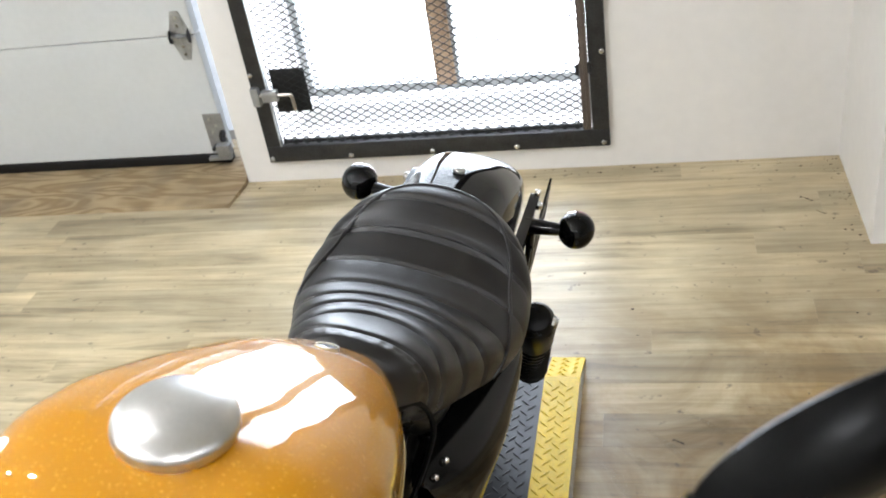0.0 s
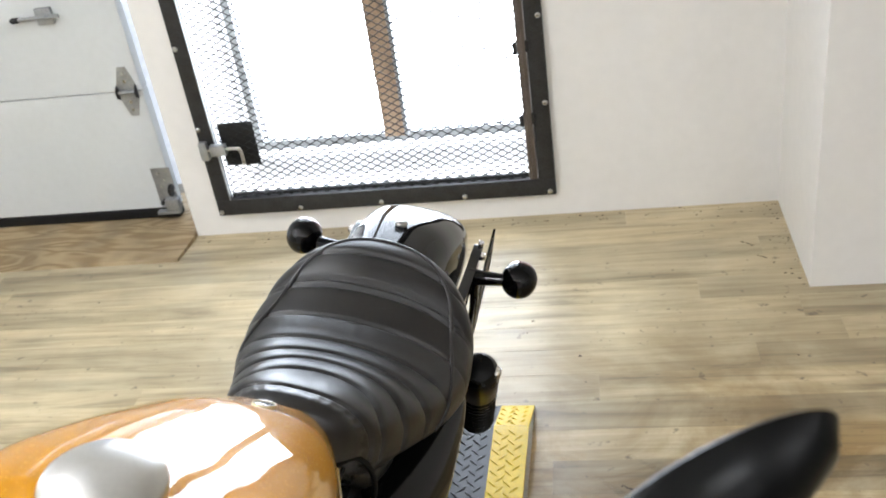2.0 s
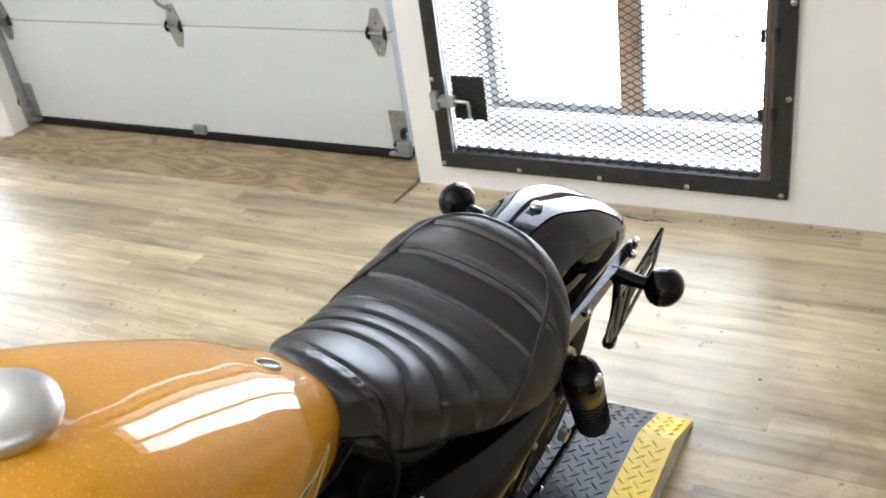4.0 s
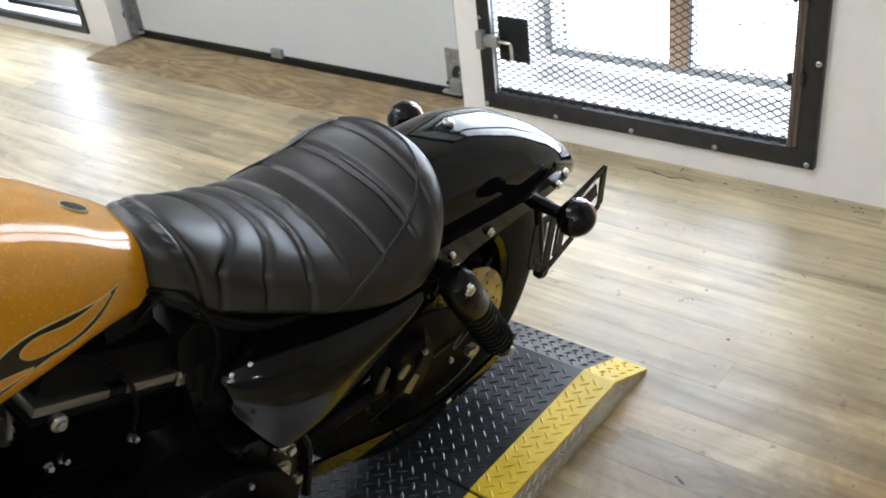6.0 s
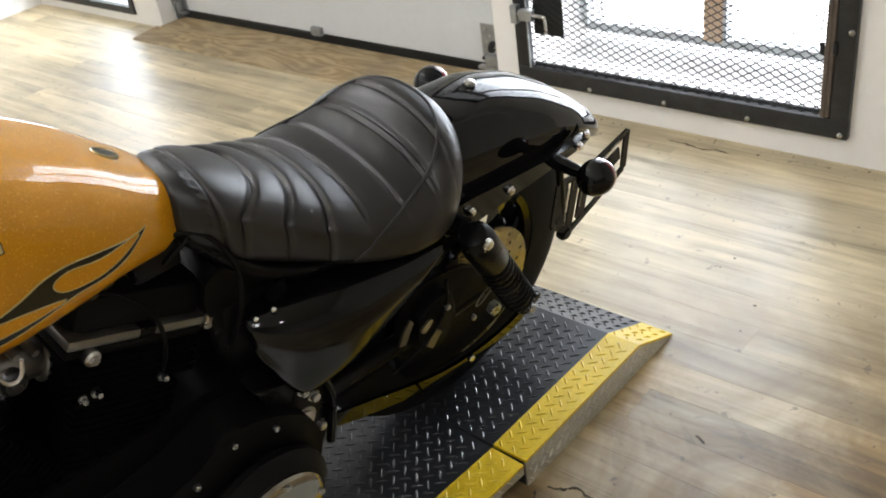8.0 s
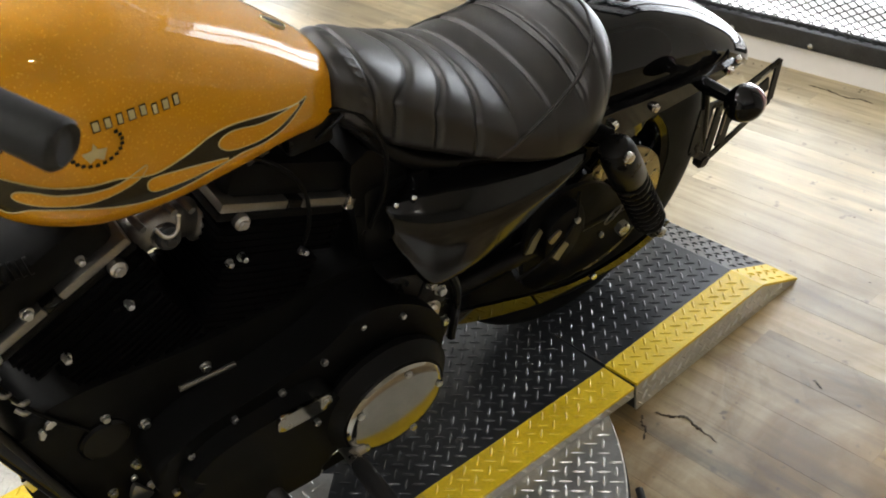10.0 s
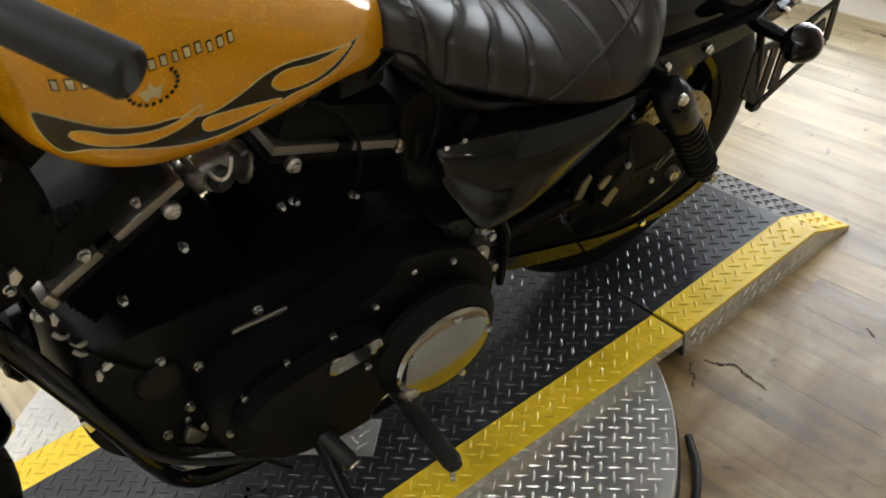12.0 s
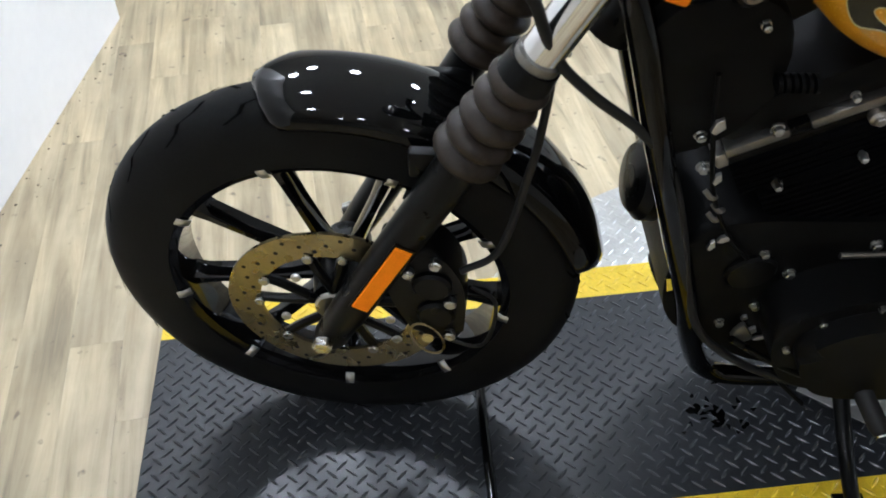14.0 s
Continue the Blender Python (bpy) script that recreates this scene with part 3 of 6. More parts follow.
    part("lift_handle", tube([(-1.95, DY - 0.006, 0.56), (-1.975, DY - 0.035, 0.60), (-1.98, DY - 0.04, 0.68), (-1.955, DY - 0.03, 0.74), (-1.94, DY - 0.006, 0.76)], 0.007, 8), GALV, d)
    part("slide_lock", joined(box(-1.27, -1.215, DY - 0.018, DY - 0.001, 0.745, 0.80, 0.003), tube([(-1.33, DY - 0.02, 0.77), (-1.19, DY - 0.02, 0.772)], 0.007, 8, False)), GALV, d)
    part("lock_tip", tube([(-1.358, DY - 0.02, 0.7695), (-1.35, DY - 0.02, 0.7695), (-1.328, DY - 0.02, 0.77)], [0.006, 0.010, 0.0085], 10, False), RUBBER, d)
    for x in (DX0 - 0.005, DX1 - 0.045):
        t = part("door_track", box(x + 0.006, x + 0.020, DY - 0.045, DY - 0.005, 0.02, 2.3, 0.002), GALV, d, "galvanised vertical track", smooth=False)
    part("jamb", box(DX1 - 0.055, DX1, DY + 0.002, DY + 0.1, 0, 2.3), WALL, d, smooth=False)
    part("jamb", box(DX0, DX0 + 0.02, DY + 0.05, DY + 0.1, 0, 2.3), WALL, d, smooth=False)
    # plywood ramp up to the sill
    r = thing("plywood_threshold", "worn plywood ramp laid at the overhead door", "threshold ramp")
    x0, x1, ya, yb = DX0 - 0.02, DX1 + 0.004, 2.765, 3.04
    bm = loft([[(x0, ya, -0.002), (x0 + 0.0, ya + 0.012, 0.009), (x0, WY - 0.02, 0.016), (x0, WY - 0.02, -0.002)],
               [(x1 - 0.020, ya + 0.004, -0.002), (x1 - 0.020, ya + 0.016, 0.009), (x1 - 0.004, WY - 0.02, 0.016), (x1 - 0.004, WY - 0.02, -0.002)]])
    part("ramp_board", bm, PLY, r, smooth=False)
    part("sill_board", box(DX0 + 0.002, DX1 - 0.004, WY - 0.019, yb + 0.2, -0.002, 0.016, 0.002), PLY, r, smooth=False)


def small_window():
    w = thing("window_2", "small low window with a black frame", "window", kind="structure")
    x0, x1, z0, z1 = -3.97, -3.13, 0.045, 1.9
    f = 0.035
    part("window_frame", joined(box(x0, x1, WY - 0.012, WY + 0.02, z0, z0 + f, 0.003), box(x0, x1, WY - 0.012, WY + 0.02, z1 - f, z1, 0.003),
              box(x0, x0 + f, WY - 0.012, WY + 0.02, z0 + f, z1 - f, 0.003), box(x1 - f, x1, WY - 0.012, WY + 0.02, z0 + f, z1 - f, 0.003)), IRON, w, "black steel window frame", smooth=False)
    part("inner_frame", joined(box(x0 + 0.05, x1 - 0.05, WY + 0.06, WY + 0.09, z0 + 0.05, z0 + 0.075, 0.002), box(x0 + 0.05, x0 + 0.075, WY + 0.06, WY + 0.09, z0 + 0.075, z1 - 0.05, 0.002), box(x1 - 0.075, x1 - 0.05, WY + 0.06, WY + 0.09, z0 + 0.075, z1 - 0.05, 0.002)), RUBBER, w, smooth=False)
    pane = part("pane", box(x0 + 0.03, x1 - 0.03, WY + 0.10, WY + 0.104, z0, z1), GLASS, w, smooth=False)
    pane.visible_shadow = False


gate()
window_behind()
overhead_door()
small_window()
# flat panel behind the windows, outdoor daylight put in as its own glow
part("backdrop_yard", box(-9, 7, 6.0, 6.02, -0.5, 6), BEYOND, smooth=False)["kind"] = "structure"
part("ground", box(-9, 7, WY + TH + 0.25, 6.0, -0.2, 0.0), CONCRETE, smooth=False)["kind"] = "structure"


def ceiling_light(x, y):
    c = thing("ceiling_light", "round recessed ceiling lamp, lit; five of the eleven are added fill", "ceiling light", pose(x, y, HIGH - 0.001), "ceiling lamps")
    part("trim_ring", turned(lathe([(0.075, -0.012), (0.095, -0.012), (0.10, 0), (0.075, 0)], 32), pose(0, 0, 0, 0, 90, 0)), WALL, c)
    part("diffuser", turned(lathe([(0, -0.004), (0.074, -0.004), (0.074, 0.0), (0, 0.0)], 32), pose(0, 0, -0.004, 0, 90, 0)), LAMP, c)
    return c


# first six placed from their reflections, the last five unseen, added as fill
for x, y in ((-1.92, -0.40), (-2.12, -0.10), (-1.80, 0.52), (-0.69, -0.34), (-1.67, 1.50), (-0.84, 1.24), (1.0, -0.75), (2.4, -0.3), (3.7, -1.2), (3.7, 0.5), (2.4, -2.2)):
    ceiling_light(x, y)


# ---- the turntable lift ----
def treads(bm, inside, x0, x1, y0, y1, z, pitch=0.0318, size=0.0148, height=0.0021):
    """Raised lozenges of tread plate, crossing turn by turn, where inside(x, y)."""
    nx, ny = int((x1 - x0) / pitch) + 1, int((y1 - y0) / pitch) + 1
    for i in range(nx * 2):
        for j in range(ny):
            x = x0 + i * pitch / 2
            y = y0 + (j + (i % 2) * 0.5) * pitch
            a = radians(45 if i % 2 else -45)
            if not inside(x, y):
                continue
            zz = z(x, y) if callable(z) else z
            c, s = math.cos(a), math.sin(a)
            w = size * 0.215
            base = [(-size, 0), (-size * 0.45, -w), (size * 0.45, -w), (size, 0), (size * 0.45, w), (-size * 0.45, w)]
            lo = [bm.verts.new((x + c * u - s * v, y + s * u + c * v, (z(x + c * u - s * v, y + s * u + c * v) if callable(z) else z) - 0.0003)) for u, v in base]
            hi = [bm.verts.new((x + c * u - s * v, y + s * u + c * v, zz + height)) for u, v in ((-size * 0.42, 0), (size * 0.42, 0))]
            bm.faces.new((lo[0], lo[1], hi[0]))
            bm.faces.new((lo[1], lo[2], hi[1], hi[0]))
            bm.faces.new((lo[2], lo[3], hi[1]))
            bm.faces.new((lo[3], lo[4], hi[1]))
            bm.faces.new((lo[4], lo[5], hi[0], hi[1]))
            bm.faces.new((lo[5], lo[0], hi[0]))
    return bm


DISC = (-0.075, 0.821, 0.641)


def turntable():
    t = thing("turntable", "bare aluminium tread plate turntable disc on the floor", "turntable", pose(DISC[0], DISC[1], 0, 0, 0, -4))
    r = DISC[2]
    bm = turned(lathe([(0, 0.012), (r - 0.004, 0.012), (r, 0.016), (r, 0.040), (r - 0.003, 0.043), (0, 0.043)], 128), pose(0, 0, 0, 0, -90, 0))
    part("disc_plate", bm, ALU, t)
    bm = bmesh.new()
    treads(bm, lambda x, y: x * x + y * y < (r - 0.012) ** 2 and not (-0.31 < x < 0.31), -r, r, -r, r, 0.043)
    part("disc_treads", bm, ALU, t, smooth=False)
    bm = turned(lathe([(r - 0.03, 0.0), (r + 0.006, 0.0), (r + 0.006, 0.010), (r - 0.03, 0.010)], 96), pose(0, 0, 0, 0, -90, 0))
    part("base_ring", bm, RUBBER, t)
    for a in (20, 62, 118, 160, 215, 300, 338):
        part("rim_screw", disc((math.cos(radians(a)) * (r - 0.03), math.sin(radians(a)) * (r - 0.03), 0.0435), (0, 0, 1), 0.006, 0.002, 10), BOLT, t)
    return t


TOP, W2, YEL = 0.070, 0.317, 0.080
WL = 0.303          # the near edge is cut narrower than the far one


def tread_deck(t, y0, y1, z_at):
    """Deck between two stations: black middle and yellow edges of tread plate."""
    for name, a, b, m in (("black_plate", -W2 + YEL, WL - YEL, PLATE), ("yellow_edge", -W2, -W2 + YEL, YELLOW), ("yellow_edge", WL - YEL, WL, YELLOW)):
        ys = [y0 + (y1 - y0) * k / 12 for k in range(13)]
        bm = loft([[(a, y, z_at(a, y) - 0.006), (b, y, z_at(b, y) - 0.006), (b, y, z_at(b, y)), (a, y, z_at(a, y))] for y in ys])
        p = part(name, bm, m, t, smooth=False)
        bm = bmesh.new()
        treads(bm, lambda x, y: a + 0.008 < x < b - 0.008 and y0 + 0.008 < y < y1 - 0.008, a + 0.012, b, y0 + 0.01, y1, z_at)
        part("raised_treads", bm, m, p, smooth=False)


def side_treads(s, y0, y1, zb, z_top):
    """Lozenges on an upright side plate, below its sloping top."""
    bm = bmesh.new()
    treads(bm, lambda y, z: y0 + 0.01 < y < y1 - 0.01 and zb + 0.007 < z < z_top(y) - 0.007, y0 + 0.012, y1, zb + 0.010, TOP, 0.0, 0.027, 0.0135, 0.0026)
    return turned(bm, Matrix(((0, 0, s, s * ((WL if s > 0 else W2) - 0.001)), (1, 0, 0, 0), (0, 1, 0, 0), (0, 0, 0, 1))))


def platform():
    t = thing("lift_platform", "black tread plate platform with yellow painted edges", "platform", pose(-0.090, 0.6, 0, 0, 0, -4))
    y0, y1 = -0.955, 0.855
    tread_deck(t, y0, y1, lambda x, y: TOP)
    for s in (-1, 1):
        rim = WL if s > 0 else W2
        x0, x1 = sorted((s * (rim - 0.001), s * (rim - 0.005)))
        p = part("side_plate", box(x0, x1, y0, y1, 0.044, TOP - 0.0062), ALU, t, "bare tread plate side", smooth=False)
        part("raised_treads", side_treads(s, y0, y1, 0.044, lambda y: TOP - 0.0062), ALU, p, smooth=False)
    for k in range(2):
        y = (y0 + 0.004, y1 - 0.004)[k]
        part("end_plate", box(-W2 + 0.006, WL - 0.006, y - 0.003, y + 0.003, 0.044, TOP - 0.0062), PLATE, t, smooth=False)
    return t


def ramp():
    t = thing("ramp_section", "yellow edged tread plate ramp beside the platform", "ramp", pose(-0.034, 1.4505, 0, 0, 0, -1.4))
    L1, L2 = 0.415, 0.555
    def z_at(x, y):
        return TOP if y < L1 else TOP - (y - L1) / (L2 - L1) * (TOP - 0.008)
    tread_deck(t, 0.0, L1, z_at)
    tread_deck(t, L1, L2, z_at)
    for s in (-1, 1):
        rim = WL if s > 0 else W2
        x0, x1 = sorted((s * (rim - 0.001), s * (rim - 0.005)))
        p = part("side_plate", slab([(0, 0.0), (L2, 0.0), (L2, 0.001), (L1, TOP - 0.0065), (0, TOP - 0.0065)], x0, x1), ALU, t, "bare tread plate side", smooth=False)
        part("raised_treads", side_treads(s, 0.0, L2, 0.0, lambda y: z_at(0, y) - 0.0065), ALU, p, smooth=False)
    part("end_plate", box(-W2 + 0.006, WL - 0.006, 0.001, 0.005, 0.0, TOP - 0.0065), PLATE, t, smooth=False)
    return t


turntable()
platform()
ramp()


# a round bar laid across the deck against the front wheel, and a cord along the disc
bar = thing("chock_bar", "shiny black round bar lying across the platform", "bar", pose(-0.03, 0.205, TOP + 0.0105, 0, 0, -6.5))
part("bar_tube", tube([(-0.13, 0, 0), (0.0, 0, 0), (0.29, 0, 0)], 0.0085, 14), GLOSS, bar)
pad = thing("stand_plate", "bare aluminium tread plate offcut lying under the side stand", "metal plate", pose(-0.014, 0.823, TOP + 0.0024, 0, 0, 41))
part("pad_sheet", box(-0.070, 0.070, -0.043, 0.043, 0.0, 0.0022, 0.0006, 1), ALU, pad, smooth=False)
pad_bm = bmesh.new()
treads(pad_bm, lambda x, y: abs(x) < 0.060 and abs(y) < 0.034, -0.066, 0.066, -0.039, 0.039, 0.0022)
part("pad_treads", pad_bm, ALU, pad, smooth=False)
cord = thing("power_cord", "black rubber cord lying on the floor beside the turntable", "cord")
part("cord_line", tube([(DISC[0] + (DISC[2] + 0.022 + 0.012 * math.sin(k)) * math.cos(radians(a)), DISC[1] + (DISC[2] + 0.022 + 0.012 * math.sin(k)) * math.sin(radians(a)), 0.009) for k, a in enumerate((44, 38, 32, 25, 17, 8, -2, -14, -26))], 0.0075, 10), RUBBER, cord)
spill = thing("oil_patch", "small dark wet oil patch on the tread plate", "oil stain")
rng = random.Random(17)
drops = [(-0.035, 0.565, 0.011, 0.014), (-0.015, 0.600, 0.015, 0.010), (0.010, 0.632, 0.009, 0.007)]
drops += [(-0.012 + rng.gauss(0, 0.022), 0.600 + rng.gauss(0, 0.034), rng.uniform(0.002, 0.007), rng.uniform(0.002, 0.006)) for _ in range(20)]
for k, (x, y, rx, ry) in enumerate(drops):
    rim_ = [(2 * math.pi * j / 22, 1 + 0.28 * math.sin(3 * j / 3.5 + k * 1.7) + rng.uniform(-0.12, 0.12)) for j in range(22)]
    part("wet_patch", slab([(x + rx * q * math.cos(a), y + ry * q * math.sin(a)) for a, q in rim_], TOP + 0.0002, TOP + 0.0006 + 0.00004 * k, "z"), GLOSS, spill)


def floor_flake(points, label):
    """A torn edge of vinyl curling off a board."""
    f = thing("torn_vinyl", label, "floor damage", group="torn floor edges")
    rng = random.Random(round(points[0][0] * 1000))
    line = smooth_line([(x, y, 0.0012) for x, y in points], 7)
    line = [q + Vector((rng.uniform(-0.0022, 0.0022), rng.uniform(-0.0030, 0.0030), 0)) for q in line]
    long = min(1.0, 0.25 + (line[-1] - line[0]).length / 0.16)
    thick = [0.0004] + [long * rng.uniform(0.0012, 0.0042) for _ in line[2:]] + [0.0004]
    bm = tube(line, thick, 6, False, flat=0.35)
    part("torn_edge", bm, DIRT, f)


floor_flake([(0.300, 1.462), (0.330, 1.470), (0.352, 1.486), (0.385, 1.480), (0.432, 1.474)], "dark torn edge in the vinyl floor beside the ramp")
floor_flake([(0.286, 1.440), (0.296, 1.424), (0.312, 1.416), (0.322, 1.40), (0.33, 1.39)], "dark torn edge in the vinyl floor beside the ramp")
floor_flake([(-0.20, 2.868), (-0.13, 2.862), (-0.07, 2.852), (-0.03, 2.862), (0.01, 2.856)], "dark torn edge in the vinyl floor under the gate")
floor_flake([(0.478, 1.735), (0.485, 1.733), (0.492, 1.728), (0.497, 1.724), (0.50, 1.722)], "dark chip in the vinyl floor")
floor_flake([(0.865, 2.705), (0.875, 2.700), (0.888, 2.690), (0.894, 2.684), (0.90, 2.68)], "dark chip in the vinyl floor near the wall")
floor_flake([(0.900, 2.628), (0.906, 2.624), (0.914, 2.618), (0.918, 2.614), (0.925, 2.61)], "dark chip in the vinyl floor near the wall")
floor_flake([(-0.87, 0.585), (-0.855, 0.592), (-0.845, 0.598), (-0.835, 0.604), (-0.82, 0.61)], "dark chip in the vinyl floor beside the turntable")


def tyre_scuff(points, w):
    """A faint arc rubbed into the floor by a tyre."""
    f = thing("tyre_scuff", "faint brown tyre scuff rubbed across the floor boards", "floor mark", group="tyre scuffs")
    line = smooth_line([(x, y, 0) for x, y in points], 8)
    bm = bmesh.new()
    prev = None
    for i, p in enumerate(line):
        d = (line[min(i + 1, len(line) - 1)] - line[max(i - 1, 0)]).normalized()
        o = Vector((-d.y, d.x, 0)) * w * min(1.0, 0.25 + 0.12 * i, 0.25 + 0.12 * (len(line) - 1 - i))
        cur = [bm.verts.new(p + o + Vector((0, 0, 0.0008))), bm.verts.new(p - o + Vector((0, 0, 0.0008)))]
        if prev:
            bm.faces.new((prev[0], prev[1], cur[1], cur[0]))
        prev = cur
    part("scuff_film", bm, SCUFF, f, smooth=False)


tyre_scuff([(0.36, 1.72), (0.47, 1.60), (0.54, 1.46), (0.57, 1.30)], 0.016)
tyre_scuff([(0.42, 1.77), (0.54, 1.64), (0.62, 1.50), (0.66, 1.34)], 0.013)
tyre_scuff([(0.50, 1.83), (0.62, 1.72), (0.73, 1.56)], 0.010)
tyre_scuff([(0.33, 1.66), (0.40, 1.58), (0.45, 1.50)], 0.02)


def dirt_specks():
    """Crumbs and dirt swept against the foot of the walls."""
    rng = random.Random(11)
    ob = thing("floor_dirt", "dark crumbs of dirt lying along the foot of the walls", "dirt", kind="stuff")
    bm = bmesh.new()
    c, s = math.cos(radians(-12.5)), math.sin(radians(-12.5))
    spots = []
    for k in range(90):
        u, v = rng.uniform(0.0, 3.0), abs(rng.gauss(0, 0.05)) + 0.006
        spots.append((-1.88 + c * u - s * v, -0.54 + s * u + c * v))
    for k in range(70):
        spots.append((rng.uniform(-0.9, 1.0), WY - 0.006 - abs(rng.gauss(0, 0.035))))
    for k in range(30):
        spots.append((1.005 - abs(rng.gauss(0, 0.03)), rng.uniform(2.46, 2.93)))
    for k in range(60):
        spots.append((rng.uniform(-2.2, 1.3), rng.uniform(-0.4, 2.8)))
    for x, y in spots:
        r, a = rng.uniform(0.0012, 0.0048), rng.uniform(0, 3.14)
        ring_ = [bm.verts.new((x + r * math.cos(a + t) * rng.uniform(0.6, 1.5), y + r * math.sin(a + t) * rng.uniform(0.5, 1.2), 0.0002)) for t in (0, 1.26, 2.51, 3.77, 5.03)]
        top = bm.verts.new((x, y, 0.0004 + r * 0.35))
        for i in range(5):
            bm.faces.new((ring_[i], ring_[(i + 1) % 5], top))
    part("specks", bm, DIRT, ob, smooth=False)


dirt_specks()


# ---- the motorcycle: x to its left, y to its tail, z up; leaning on its side stand ----
BIKE = pose(-0.19, 0.0, TOP + 0.001, 0, 14.0, -5.5)
bike = thing("motorcycle", "amber metal-flake cruiser motorcycle with black engine on its side stand", "motorcycle", BIKE)
RAKE = math.atan(0.525)
AXLE = Vector((-0.004, 0.010, 0.343))
HUB = Vector((-0.0150, 0.0185, 0.3455))
HEAD = Vector((0, 0.115, 0.343))
UP = Vector((0, math.sin(RAKE), math.cos(RAKE)))
STEER = Matrix.Translation(HEAD) @ Matrix.Rotation(radians(-11.0), 4, UP) @ Matrix.Translation(-HEAD)
REAR = Vector((0, 1.545, 0.326))


def steer(bm):
    return turned(bm, STEER)


def bolt(at, parent, r=0.007, h=0.008, axis=(1, 0, 0), name="bolt", material=None):
    """A socket-head screw with a washer."""
    b = joined(disc(at, axis, r, h, 14, r * 0.25), disc(Vector(at) - Vector(axis).normalized() * h * 0.4, axis, r * 1.35, h * 0.25, 16))
    return part(name, b, material or BOLT, parent)


# -- tank --
TANK_Y = (0.515, 0.53, 0.56, 0.60, 0.65, 0.70, 0.76, 0.82, 0.87, 0.91, 0.95, 0.985, 1.008, 1.020)
TANK_W = (0.055, 0.094, 0.125, 0.142, 0.149, 0.146, 0.137, 0.127, 0.115, 0.101, 0.086, 0.069, 0.057, 0.033)
TANK_B = (0.920, 0.880, 0.847, 0.822, 0.804, 0.795, 0.790, 0.791, 0.791, 0.785, 0.776, 0.769, 0.776, 0.792)
TANK_T = (1.002, 1.037, 1.063, 1.079, 1.077, 1.061, 1.031, 0.996, 0.963, 0.935, 0.901, 0.871, 0.844, 0.821)
TANK_MID, TANK_DOWN, TANK_SET = 0.36, 3.6, -0.0092


def tank_up(y):
    """The tank's shoulders are fuller in front than behind."""
    return interp(y, (0.56, 0.70, 0.84), (3.75, 3.75, 2.95))


def tank_x(y, z):
    """How far out the tank's side stands at (y, z)."""
    w, zb, zt = interp(y, TANK_Y, TANK_W), interp(y, TANK_Y, TANK_B), interp(y, TANK_Y, TANK_T)
    zc = zb + (zt - zb) * TANK_MID
    h, e = (zt - zc, tank_up(y)) if z > zc else (zc - zb, TANK_DOWN)
    return TANK_SET + w * max(0.0, 1 - min(1, abs(z - zc) / h) ** e) ** (1 / e)


def ring(w, zb, zt, y, n, mid, e_up, e_down):
    """A rounded cross-section with its own bulge above and below its widest line."""
    zc = zb + (zt - zb) * mid
    out = []
    for k in range(n):
        a = 2 * math.pi * k / n
        c, s = math.cos(a), math.sin(a)
        e = e_up if s > 0 else e_down
        out.append(Vector((w * math.copysign(abs(c) ** (2 / e), c), y, zc + (zt - zc if s > 0 else zc - zb) * math.copysign(abs(s) ** (2 / e), s))))
    return out


def on_tank(outline, off, name, material, parent, label=""):
    """Painted shape of (y, z) points lying on the tank's left side."""
    bm = bmesh.new()
    f = bm.faces.new([bm.verts.new((0, a, b)) for a, b in outline])
    bmesh.ops.triangulate(bm, faces=[f])
    for _ in range(3):
        bmesh.ops.subdivide_edges(bm, edges=[e for e in bm.edges if e.calc_length() > 0.007], cuts=1, use_grid_fill=True)
        bmesh.ops.triangulate(bm, faces=bm.faces[:])
    for v in bm.verts:
        v.co.x = tank_x(v.co.y, v.co.z) + off
    return part(name, bm, material, parent, label)


def pinstripe(outline, parent, r=0.0008):
    pts = [(tank_x(a, b) + 0.0012, a, b) for a, b in outline + outline[:1]]
    part("pinstripe", tube(pts, r, 6, False), PALE, parent)


